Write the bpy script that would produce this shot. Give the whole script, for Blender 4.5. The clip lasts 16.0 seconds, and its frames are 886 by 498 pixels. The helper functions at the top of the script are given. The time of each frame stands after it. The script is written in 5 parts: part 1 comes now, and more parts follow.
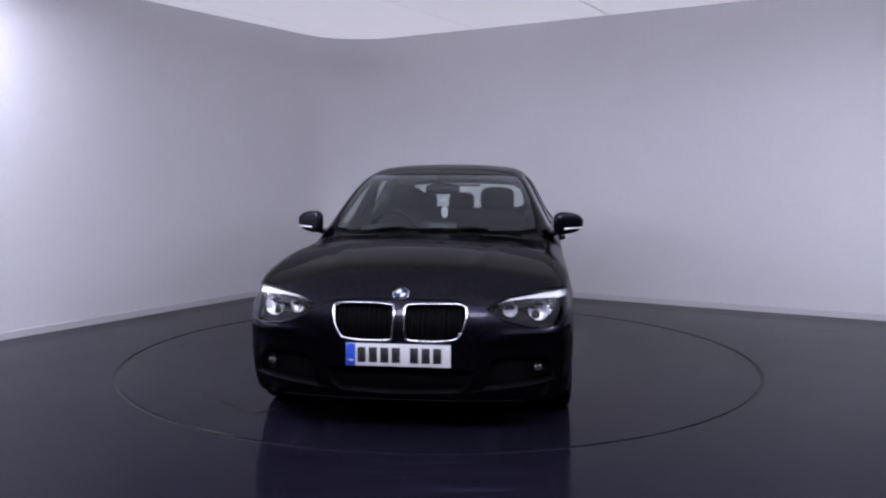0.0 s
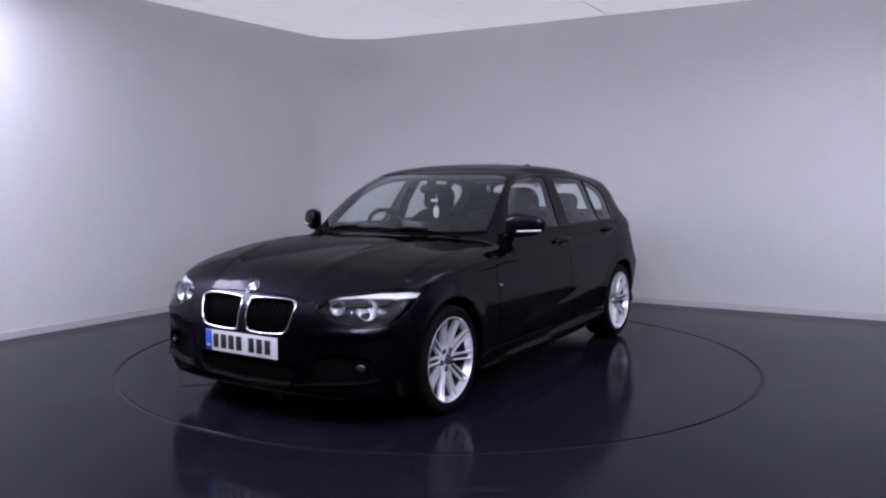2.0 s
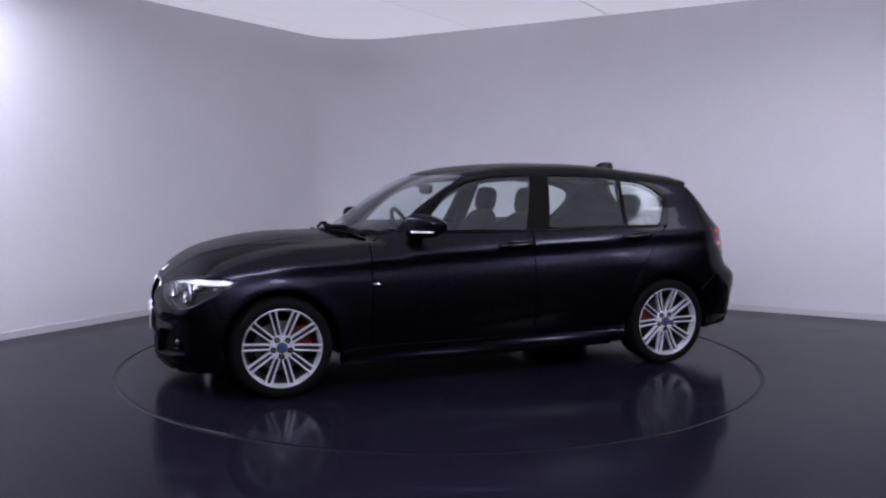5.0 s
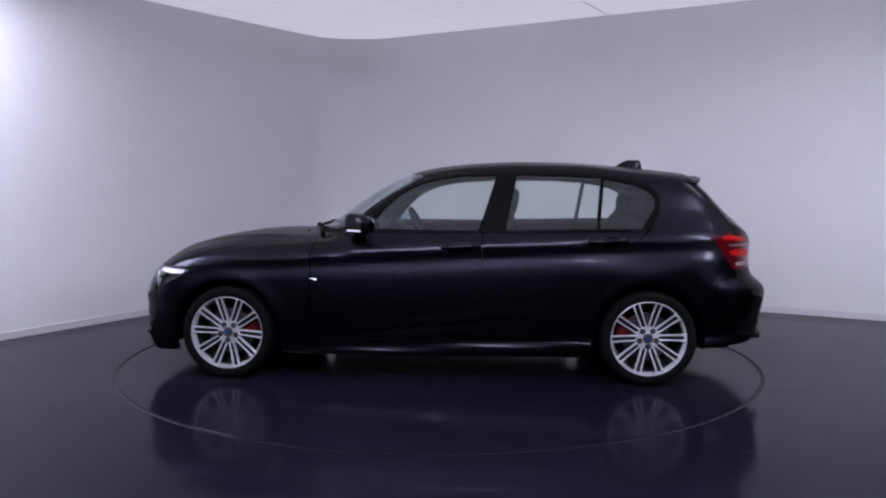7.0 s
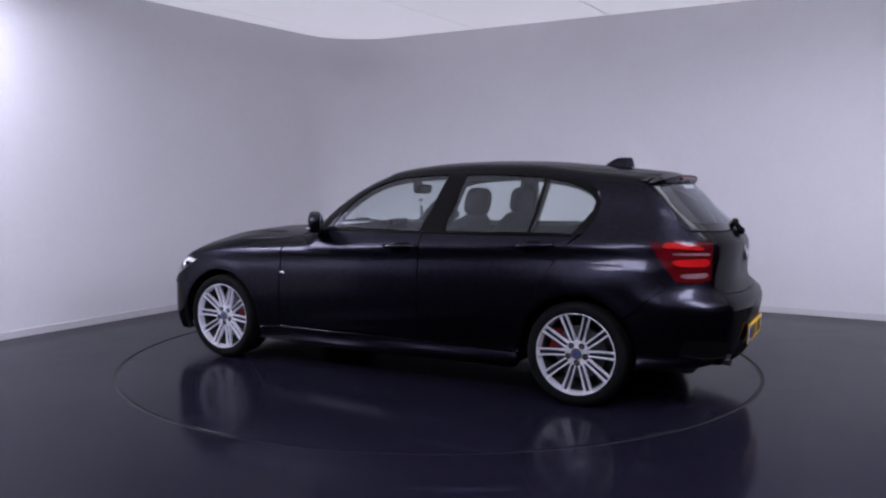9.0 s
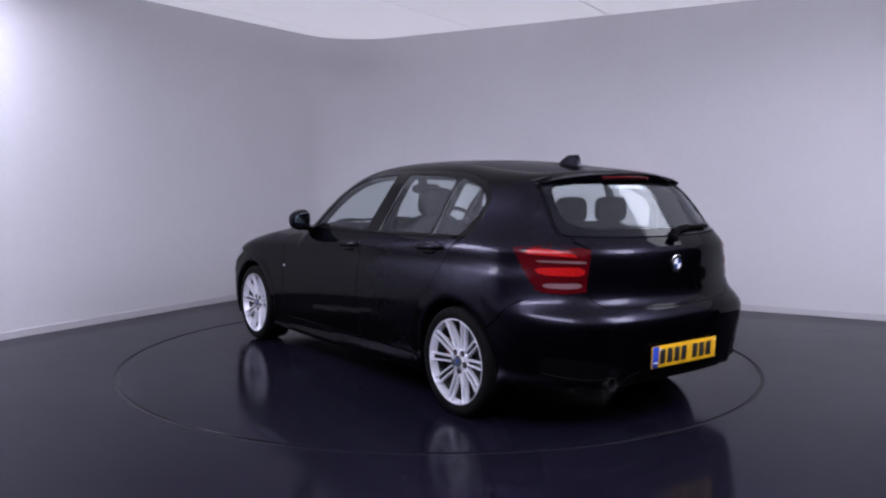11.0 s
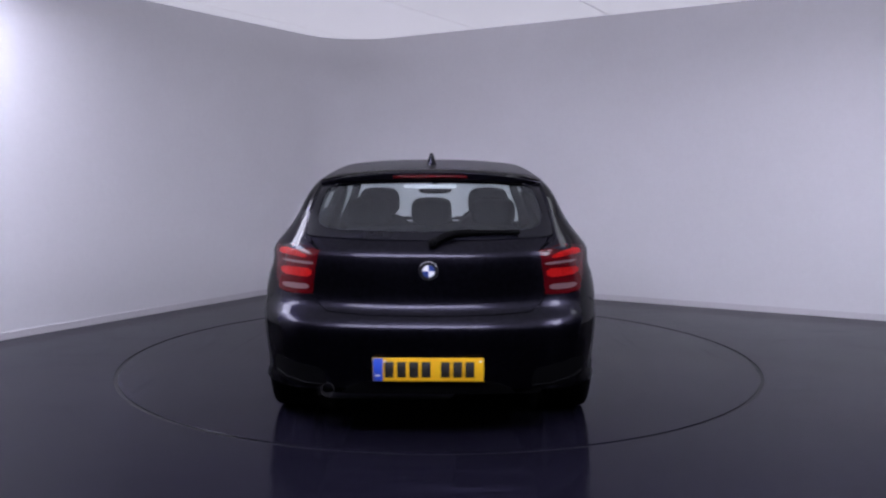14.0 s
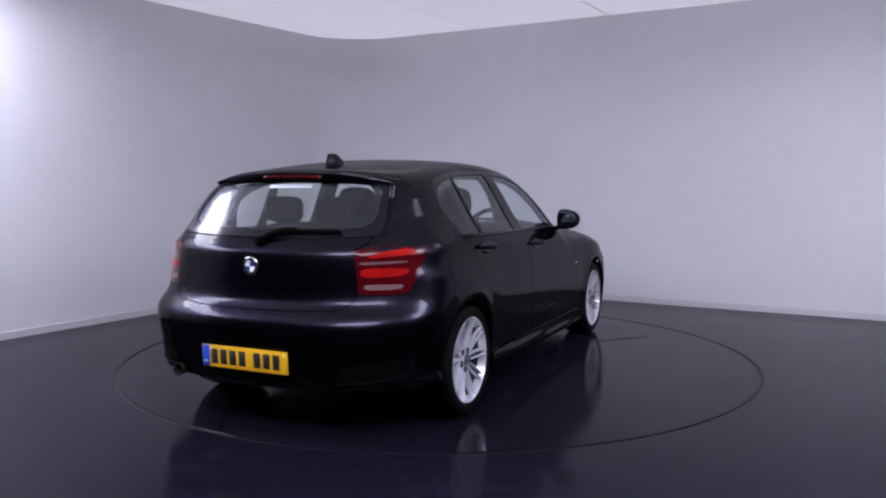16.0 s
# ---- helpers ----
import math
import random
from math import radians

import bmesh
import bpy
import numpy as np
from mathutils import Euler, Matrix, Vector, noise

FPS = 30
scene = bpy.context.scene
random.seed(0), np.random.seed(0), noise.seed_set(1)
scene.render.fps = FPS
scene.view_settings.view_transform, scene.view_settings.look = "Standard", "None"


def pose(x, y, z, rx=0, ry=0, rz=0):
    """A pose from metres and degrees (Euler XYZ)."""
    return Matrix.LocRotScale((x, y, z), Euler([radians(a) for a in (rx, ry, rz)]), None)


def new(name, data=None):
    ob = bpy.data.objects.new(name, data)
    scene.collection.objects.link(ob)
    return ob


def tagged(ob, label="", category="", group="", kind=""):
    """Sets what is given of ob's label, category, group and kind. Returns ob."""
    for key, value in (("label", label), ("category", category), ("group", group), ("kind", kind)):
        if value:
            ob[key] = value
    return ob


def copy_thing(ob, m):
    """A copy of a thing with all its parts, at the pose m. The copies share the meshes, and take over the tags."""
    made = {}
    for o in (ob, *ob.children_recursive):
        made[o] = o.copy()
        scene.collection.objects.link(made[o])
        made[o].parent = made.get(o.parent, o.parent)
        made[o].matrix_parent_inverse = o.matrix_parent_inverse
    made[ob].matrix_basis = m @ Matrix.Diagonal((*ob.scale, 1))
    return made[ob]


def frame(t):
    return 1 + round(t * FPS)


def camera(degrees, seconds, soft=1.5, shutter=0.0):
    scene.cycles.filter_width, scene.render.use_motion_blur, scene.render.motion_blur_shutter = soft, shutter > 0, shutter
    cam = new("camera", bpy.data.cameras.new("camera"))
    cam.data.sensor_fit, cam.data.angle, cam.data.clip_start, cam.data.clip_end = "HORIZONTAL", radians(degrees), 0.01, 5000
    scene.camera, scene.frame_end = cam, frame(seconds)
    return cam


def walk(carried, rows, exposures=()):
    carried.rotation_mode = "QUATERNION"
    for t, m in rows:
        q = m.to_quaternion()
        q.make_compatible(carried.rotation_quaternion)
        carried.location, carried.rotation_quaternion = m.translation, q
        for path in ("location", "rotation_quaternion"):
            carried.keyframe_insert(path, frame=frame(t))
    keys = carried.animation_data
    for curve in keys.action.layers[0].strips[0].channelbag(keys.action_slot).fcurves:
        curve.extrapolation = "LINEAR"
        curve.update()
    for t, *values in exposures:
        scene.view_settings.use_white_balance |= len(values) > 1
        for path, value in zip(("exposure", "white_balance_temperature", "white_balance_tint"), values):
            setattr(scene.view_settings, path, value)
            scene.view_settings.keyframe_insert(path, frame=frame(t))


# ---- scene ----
SECONDS = 16.0
cam = camera(57.94, SECONDS, soft=2.2, shutter=0.5)
# the camera stands on a tripod and looks a little down
tilt, lean, turn = 90 - math.degrees(0.0814), math.degrees(0.0020), -math.degrees(0.0042)
still = Matrix.Translation((0, -5.928, 1.2665)) @ pose(0, 0, 0, 0, 0, turn) @ pose(0, 0, 0, tilt, 0, 0) @ pose(0, 0, 0, 0, 0, lean)
walk(cam, [(0.0, still), (SECONDS, still)], exposures=[(0.0, 0.0, 6500, 10), (SECONDS, 0.0, 6500, 10)])

# ---------------------------------------------------------------- world
world = bpy.data.worlds.new("world")
scene.world = world
world.use_nodes = True
world.node_tree.nodes["Background"].inputs[0].default_value = (0.02, 0.02, 0.025, 1)
world.node_tree.nodes["Background"].inputs[1].default_value = 0.2


# ---------------------------------------------------------------- materials
def material(name, color, rough=0.5, metal=0.0, coat=0.0, spec=0.5, noise_scale=0.0, vary=0.0, bump=0.0, bump_scale=0.0,
             rough_vary=0.0, ior=1.5, emit=0.0, emit_color=None, coat_rough=0.03, coat_ior=1.5, edge=(1.0, 1.0, 1.0)):
    m = bpy.data.materials.new(name)
    m.use_nodes = True
    nt = m.node_tree
    b = nt.nodes["Principled BSDF"]
    b.inputs["Base Color"].default_value = (*color, 1)
    b.inputs["Roughness"].default_value = rough
    b.inputs["Metallic"].default_value = metal
    b.inputs["Coat Weight"].default_value = coat
    b.inputs["Coat Roughness"].default_value = coat_rough
    b.inputs["Coat IOR"].default_value = coat_ior
    b.inputs["Specular Tint"].default_value = (*edge, 1)
    b.inputs["Specular IOR Level"].default_value = spec
    b.inputs["IOR"].default_value = ior
    if emit:
        b.inputs["Emission Color"].default_value = (*(emit_color or color), 1)
        b.inputs["Emission Strength"].default_value = emit
    if noise_scale:
        tc = nt.nodes.new("ShaderNodeTexCoord")
        fine = nt.nodes.new("ShaderNodeTexNoise")
        fine.inputs["Scale"].default_value = noise_scale
        fine.inputs["Detail"].default_value = 5
        wide = nt.nodes.new("ShaderNodeTexNoise")
        wide.inputs["Scale"].default_value = noise_scale * 0.06
        wide.inputs["Detail"].default_value = 3
        add = nt.nodes.new("ShaderNodeMath")
        add.operation = "ADD"
        for n in (fine, wide):
            nt.links.new(tc.outputs["Object"], n.inputs["Vector"])
        nt.links.new(fine.outputs["Fac"], add.inputs[0])
        nt.links.new(wide.outputs["Fac"], add.inputs[1])
        if vary:
            r = nt.nodes.new("ShaderNodeMapRange")
            r.inputs["From Min"].default_value, r.inputs["From Max"].default_value = 0.6, 1.4
            r.inputs["To Min"].default_value, r.inputs["To Max"].default_value = 1 - vary, 1 + vary
            nt.links.new(add.outputs[0], r.inputs["Value"])
            v = nt.nodes.new("ShaderNodeVectorMath")
            v.operation = "SCALE"
            v.inputs[0].default_value = color
            nt.links.new(r.outputs["Result"], v.inputs["Scale"])
            nt.links.new(v.outputs["Vector"], b.inputs["Base Color"])
        if rough_vary:
            r = nt.nodes.new("ShaderNodeMapRange")
            r.inputs["From Min"].default_value, r.inputs["From Max"].default_value = 0.6, 1.4
            r.inputs["To Min"].default_value, r.inputs["To Max"].default_value = rough - rough_vary, rough + rough_vary
            nt.links.new(add.outputs[0], r.inputs["Value"])
            nt.links.new(r.outputs["Result"], b.inputs["Roughness"])
    if bump:
        tc = nt.nodes.new("ShaderNodeTexCoord")
        n = nt.nodes.new("ShaderNodeTexNoise")
        n.inputs["Scale"].default_value = bump_scale
        n.inputs["Detail"].default_value = 4
        bp = nt.nodes.new("ShaderNodeBump")
        bp.inputs["Strength"].default_value = bump
        bp.inputs["Distance"].default_value = 0.004
        nt.links.new(tc.outputs["Object"], n.inputs["Vector"])
        nt.links.new(n.outputs["Fac"], bp.inputs["Height"])
        nt.links.new(bp.outputs["Normal"], b.inputs["Normal"])
    return m


def glass_material(name, tint, base=0.035, rough=0.0):
    """A clear pane: what is behind it, tinted, and its own gloss."""
    m = bpy.data.materials.new(name)
    m.use_nodes = True
    nt = m.node_tree
    nt.nodes.remove(nt.nodes["Principled BSDF"])
    clear, gloss, mix, facing, power, scale = (nt.nodes.new("ShaderNode" + k) for k in ("BsdfTransparent", "BsdfGlossy", "MixShader", "LayerWeight", "Math", "MapRange"))
    clear.inputs["Color"].default_value = (*tint, 1)
    gloss.inputs["Roughness"].default_value = rough
    gloss.inputs["Color"].default_value = (0.9, 0.93, 1.0, 1)
    facing.inputs["Blend"].default_value = 0.5
    power.operation = "POWER"
    power.inputs[1].default_value = 4.5
    scale.inputs["To Min"].default_value, scale.inputs["To Max"].default_value = base, 0.9
    nt.links.new(facing.outputs["Facing"], power.inputs[0])
    nt.links.new(power.outputs[0], scale.inputs["Value"])
    nt.links.new(scale.outputs["Result"], mix.inputs[0])
    nt.links.new(clear.outputs[0], mix.inputs[1])
    nt.links.new(gloss.outputs[0], mix.inputs[2])
    nt.links.new(mix.outputs[0], nt.nodes["Material Output"].inputs["Surface"])
    return m


def floor_material(name):
    """Dark vinyl: a dull gloss, worn in patches, with dust specks and faint scuffs."""
    m = material(name, (0.0060, 0.0055, 0.0104), 0.17, spec=0.046, bump=0.006, bump_scale=120)
    nt = m.node_tree
    b = nt.nodes["Principled BSDF"]
    tc = nt.nodes.new("ShaderNodeTexCoord")
    patch, grain, scuff, speck = (nt.nodes.new("ShaderNodeTexNoise") for _ in range(4))
    stretch = nt.nodes.new("ShaderNodeMapping")
    stretch.inputs["Scale"].default_value = (1.0, 9.0, 1.0)
    stretch.inputs["Rotation"].default_value = (0, 0, 0.5)
    nt.links.new(tc.outputs["Object"], stretch.inputs["Vector"])
    for n, size, detail in ((patch, 1.6, 6), (grain, 40, 4), (scuff, 1.4, 8), (speck, 110, 1)):
        n.inputs["Scale"].default_value = size
        n.inputs["Detail"].default_value = detail
        nt.links.new((stretch if n is scuff else tc).outputs["Vector" if n is scuff else "Object"], n.inputs["Vector"])
    def ramp(src, lo, hi, a, z):
        k = nt.nodes.new("ShaderNodeMapRange")
        for key, v in (("From Min", lo), ("From Max", hi), ("To Min", a), ("To Max", z)):
            k.inputs[key].default_value = v
        nt.links.new(src, k.inputs["Value"])
        return k.outputs["Result"]
    def math_node(op, a, c):
        k = nt.nodes.new("ShaderNodeMath")
        k.operation = op
        nt.links.new(a, k.inputs[0])
        nt.links.new(c, k.inputs[1])
        return k.outputs[0]
    rough = math_node("ADD", ramp(patch.outputs["Fac"], 0.35, 0.65, 0.10, 0.165), ramp(scuff.outputs["Fac"], 0.56, 0.70, 0.0, 0.07))
    nt.links.new(rough, b.inputs["Roughness"])
    tone = math_node("ADD", ramp(grain.outputs["Fac"], 0.35, 0.65, 0.7, 1.3), ramp(speck.outputs["Fac"], 0.69, 0.76, 0.0, 3.2))
    tone = math_node("ADD", tone, ramp(scuff.outputs["Fac"], 0.58, 0.72, 0.0, 0.9))
    v = nt.nodes.new("ShaderNodeVectorMath")
    v.operation = "SCALE"
    v.inputs[0].default_value = (0.0060, 0.0055, 0.0104)
    nt.links.new(tone, v.inputs["Scale"])
    nt.links.new(v.outputs["Vector"], b.inputs["Base Color"])
    return m


WALL = material("wall_paint", (0.72, 0.71, 0.73), 0.75, noise_scale=22, vary=0.025, bump=0.08, bump_scale=140)
SKIRT = material("skirting", (0.60, 0.58, 0.60), 0.5, noise_scale=30, vary=0.05)
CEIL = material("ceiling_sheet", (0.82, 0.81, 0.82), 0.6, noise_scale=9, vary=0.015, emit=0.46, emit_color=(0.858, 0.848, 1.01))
DARKWALL = material("dark_wall", (0.020, 0.020, 0.022), 0.85, spec=0.1, noise_scale=12, vary=0.2)
FLOOR = floor_material("floor_vinyl")
DISC = floor_material("turntable_vinyl")
GAP = material("seam_rubber_hole_shade", (0.006, 0.006, 0.007), 0.7)
LAMP = material("light_diffuser", (0.9, 0.9, 0.95), 0.6, emit=21.2, emit_color=(0.795, 0.797, 1.01))
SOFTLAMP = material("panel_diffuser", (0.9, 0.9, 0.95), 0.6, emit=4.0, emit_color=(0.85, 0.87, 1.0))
LAMPBODY = material("light_housing", (0.55, 0.55, 0.57), 0.5)

PAINT = material("black_paint", (0.0150, 0.0143, 0.0218), 0.33, metal=1.0, coat=0.46, noise_scale=700, vary=0.4, coat_rough=0.06, coat_ior=1.35, edge=(0.105, 0.098, 0.145))
FRIT = material("printed_glass_border", (0.007, 0.007, 0.010), 0.08, spec=0.22, noise_scale=90, vary=0.1)
TRIM = material("gloss_black_trim", (0.0025, 0.0025, 0.003), 0.15, spec=0.12)
PLASTIC = material("black_plastic", (0.0020, 0.0020, 0.0024), 0.6, spec=0.04, noise_scale=300, vary=0.2)
RUBBER = material("tyre_rubber", (0.003, 0.003, 0.0034), 0.75, spec=0.08, noise_scale=120, vary=0.25)
CHROME = material("chrome", (0.60, 0.60, 0.63), 0.14, metal=1.0)
SILVER = material("silver_alloy", (0.70, 0.70, 0.75), 0.26, metal=0.5, noise_scale=60, vary=0.06)
DARKMETAL = material("dark_metal", (0.10, 0.10, 0.11), 0.45, metal=0.8, noise_scale=40, vary=0.2)
# near black: the shade between twin spokes is put into this colour
WEB = material("groove_shade_alloy", (0.022, 0.022, 0.028), 0.40, metal=0.8, noise_scale=60, vary=0.1)
# shade inside the wheels is put into this dark tone; tailpipe uses it too
BARREL = material("darkened_metal", (0.030, 0.029, 0.031), 0.5, metal=0.6, noise_scale=30, vary=0.3)
CALIPER = material("red_caliper", (0.14, 0.004, 0.005), 0.4)
WHITE = material("white_enamel", (0.80, 0.80, 0.80), 0.35)
BLUE = material("blue_enamel", (0.012, 0.04, 0.20), 0.3)
INK = material("plate_ink", (0.012, 0.012, 0.012), 0.5)
PLATEWHITE = material("plate_white", (0.62, 0.62, 0.64), 0.4, noise_scale=80, vary=0.04)
PLATEYELLOW = material("plate_yellow", (0.75, 0.42, 0.01), 0.4, noise_scale=80, vary=0.04)
PLATEBLUE = material("plate_blue", (0.015, 0.07, 0.50), 0.4)
REDLENS = material("red_lens", (0.060, 0.0015, 0.0035), 0.14, spec=0.12, coat=0.12)
REDBRIGHT = material("bright_red_lens", (0.30, 0.006, 0.006), 0.16, spec=0.12, coat=0.1, noise_scale=60, vary=0.25)
CLEARLENS = material("clear_grey_lens", (0.48, 0.48, 0.52), 0.12, coat=1.0)
LAMPGREY = material("lamp_housing", (0.016, 0.016, 0.019), 0.45, spec=0.12)
DULLLENS = material("dull_grey_lens", (0.15, 0.085, 0.09), 0.18, spec=0.4, noise_scale=120, vary=0.2)
FOGLENS = material("fog_glass", (0.035, 0.035, 0.04), 0.2, coat=0.3)
LAMPWHITE = material("lamp_brow", (0.80, 0.80, 0.83), 0.3)
CLOTH = material("seat_cloth", (0.010, 0.010, 0.012), 0.9, spec=0.1, noise_scale=60, vary=0.2)
SOFTPLASTIC = material("cabin_plastic", (0.012, 0.012, 0.014), 0.6, spec=0.3, noise_scale=200, vary=0.2)
HEADLINER = material("headliner", (0.22, 0.21, 0.21), 0.9, noise_scale=150, vary=0.08)
GLASS = glass_material("window_glass", (0.925, 0.985, 0.965), 0.085, 0.07)
SCREEN = glass_material("windscreen_glass", (0.86, 0.92, 0.905), 0.065, 0.05)
LENS = glass_material("headlamp_lens", (0.96, 0.96, 0.97), 0.02)
LAMPCHROME = material("lamp_chrome", (0.80, 0.80, 0.83), 0.30, metal=0.8)
MIRROR = material("mirror_glass", (0.42, 0.50, 0.58), 0.02, metal=1.0)


# ---------------------------------------------------------------- mesh helpers
SHAPES = {}


def mesh_of(name, verts, faces, mat, normals=None, smooth=True):
    me = bpy.data.meshes.new(name)
    me.from_pydata([tuple(map(float, v)) for v in verts], [], [tuple(map(int, f)) for f in faces])
    me.materials.append(mat)
    me.polygons.foreach_set("use_smooth", [smooth] * len(me.polygons))
    if normals is not None:
        me.normals_split_custom_set_from_vertices([tuple(map(float, v)) for v in normals])
        SHAPES[me.name] = (verts, faces, mat, normals)
    me.update()
    return me


def thing(name, label, category, group="", kind="", me=None):
    return tagged(new(name, me), label, category, group, kind)


def piece(name, me, parent, label="", m=None):
    """Links a mesh as one part under a thing or a part."""
    ob = new(name, me)
    ob.parent = parent
    if m is not None:
        ob.matrix_basis = m
    return tagged(ob, label)


def mesh_from(bm, name, mat, smooth=False, angle=35):
    """A bmesh as a mesh, smooth but for its sharp edges."""
    bmesh.ops.recalc_face_normals(bm, faces=bm.faces)
    me = bpy.data.meshes.new(name)
    if smooth:
        for f in bm.faces:
            f.smooth = True
        for e in bm.edges:
            e.smooth = len(e.link_faces) == 2 and e.calc_face_angle(3.2) < radians(angle)
    bm.to_mesh(me)
    bm.free()
    me.materials.append(mat)
    return me


def box_mesh(name, size, mat, bevel=0.004, segments=2, at=(0, 0, 0), shape=None):
    """A bevelled box; shape(v) may bend its corners before the bevel."""
    bm = bmesh.new()
    bmesh.ops.create_cube(bm, size=1.0)
    for v in bm.verts:
        v.co = Vector((v.co.x * size[0], v.co.y * size[1], v.co.z * size[2]))
        if shape:
            v.co = Vector(shape(v.co))
        v.co += Vector(at)
    if bevel:
        bmesh.ops.bevel(bm, geom=list(bm.edges), offset=bevel, segments=segments, profile=0.6, affect="EDGES")
    return mesh_from(bm, name, mat, True, 50)


def lathe_mesh(name, profile, mat, n=64, closed=False, arc=(0.0, 2 * math.pi), angle=35):
    """Turns (radius, depth) points round the y axis."""
    bm = bmesh.new()
    whole = abs(arc[1] - arc[0] - 2 * math.pi) < 1e-6
    k = n if whole else n + 1
    rings = []
    for r, y in profile:
        rings.append([bm.verts.new((r * math.cos(arc[0] + (arc[1] - arc[0]) * i / n), y, r * math.sin(arc[0] + (arc[1] - arc[0]) * i / n))) for i in range(k)])
    pairs = list(zip(rings, rings[1:])) + ([(rings[-1], rings[0])] if closed else [])
    for a, b in pairs:
        for i in range(n):
            j = (i + 1) % k
            bm.faces.new((a[i], a[j], b[j], b[i]))
    bmesh.ops.remove_doubles(bm, verts=bm.verts, dist=1e-6)
    return mesh_from(bm, name, mat, True, angle)


def tube_mesh(name, path, radius, mat, sides=8, closed=False, flat=1.0):
    """A round bar along a path of points."""
    p = [Vector(q) for q in path]
    n = len(p)
    verts, faces = [], []
    for i, q in enumerate(p):
        a = p[(i + 1) % n] if closed or i < n - 1 else q
        b = p[i - 1] if closed or i > 0 else q
        d = (a - b).normalized()
        side = d.cross(Vector((0, 0, 1)))
        if side.length < 0.1:
            side = d.cross(Vector((1, 0, 0)))
        side.normalize()
        up = side.cross(d)
        for k in range(sides):
            w = 2 * math.pi * k / sides
            verts.append(q + radius * (math.cos(w) * side + flat * math.sin(w) * up))
    for i in range(n if closed else n - 1):
        for k in range(sides):
            j, l = (i + 1) % n, (k + 1) % sides
            faces.append((i * sides + k, i * sides + l, j * sides + l, j * sides + k))
    if not closed:
        faces += [tuple(range(sides))[::-1], tuple(range((n - 1) * sides, n * sides))]
    return mesh_of(name, verts, faces, mat)


def ellipsoid_mesh(name, size, mat, power=2.0, at=(0, 0, 0), nu=28, nv=16, shape=None):
    """A rounded block: an ellipsoid (power 2) or squarer."""
    verts, faces = [], []
    e = 2.0 / power
    f = lambda c: math.copysign(abs(c) ** e, c)
    for j in range(nv + 1):
        b = -math.pi / 2 + math.pi * j / nv
        for i in range(nu):
            a = 2 * math.pi * i / nu
            v = Vector((f(math.cos(b)) * f(math.cos(a)) * size[0] / 2, f(math.cos(b)) * f(math.sin(a)) * size[1] / 2, f(math.sin(b)) * size[2] / 2))
            verts.append(Vector(shape(v) if shape else v) + Vector(at))
    for j in range(nv):
        for i in range(nu):
            k = (i + 1) % nu
            faces.append((j * nu + i, j * nu + k, (j + 1) * nu + k, (j + 1) * nu + i))
    bm = bmesh.new()
    vs = [bm.verts.new(v) for v in verts]
    for fc in faces:
        bm.faces.new([vs[i] for i in fc])
    bmesh.ops.remove_doubles(bm, verts=bm.verts, dist=1e-5)
    bmesh.ops.dissolve_degenerate(bm, edges=bm.edges, dist=1e-6)
    return mesh_from(bm, name, mat, True, 80)


def mirrored(me, name):
    """The same mesh on the other side of the car."""
    if me.name in SHAPES:
        verts, faces, mat, normals = SHAPES[me.name]
        flip = lambda vs: [(v[0], -v[1], v[2]) for v in vs]
        return mesh_of(name, flip(verts), [f[::-1] for f in faces], mat, flip(normals))
    out = me.copy()
    out.name = name
    out.transform(Matrix.Diagonal((1, -1, 1, 1)))
    out.flip_normals()
    return out

# ---------------------------------------------------------------- the room
HEIGHT = 3.062          # at the corner
FALL = 0.026            # of the ceiling, for each metre back from the corner
AXIS = radians(60.3)
ALONG = Vector((math.cos(AXIS), math.sin(AXIS), 0))        # along the left wall, away from the camera
ACROSS = Vector((math.sin(AXIS), -math.cos(AXIS), 0))      # along the right wall, to the right
LEFT_ON, RIGHT_ON = Vector((-2.70, 1.90, 0)), Vector((2.50, 2.366, 0))
CORNER = LEFT_ON + ALONG * (RIGHT_ON - LEFT_ON).dot(ALONG)
ROUND = 0.75


def place(a, c, z=0.0):
    """A point a metres back along the left wall and c metres along the right wall from the corner."""
    p = CORNER - ALONG * a + ACROSS * c
    return Vector((p.x, p.y, z))


def wall_line(offset=0.0):
    """The lit walls in plan, with their rounded corner."""
    r = ROUND
    pts = [place(8.9, offset)]
    for i in range(17):
        w = math.pi / 2 * i / 16
        pts.append(place(r - (r - offset) * math.sin(w), r - (r - offset) * math.cos(w)))
    pts.append(place(offset, 9.6))
    return pts


def sheet(name, line_in, line_out, z0, z1, mat):
    n = len(line_in)
    verts = [(*p.xy, z) for z in (z0, z1) for p in line_in] + [(*p.xy, z) for z in (z0, z1) for p in line_out]
    faces = []
    for i in range(n - 1):
        faces += [(i, n + i, n + i + 1, i + 1), (2 * n + i, 2 * n + i + 1, 3 * n + i + 1, 3 * n + i), (n + i, 3 * n + i, 3 * n + i + 1, n + i + 1),
                  (i, i + 1, 2 * n + i + 1, 2 * n + i)]
    faces += [(0, 2 * n, 3 * n, n), (n - 1, 2 * n - 1, 4 * n - 1, 3 * n - 1)]
    bm = bmesh.new()
    vs = [bm.verts.new(v) for v in verts]
    for f in faces:
        bm.faces.new([vs[i] for i in f])
    return mesh_from(bm, name, mat, True, 30)


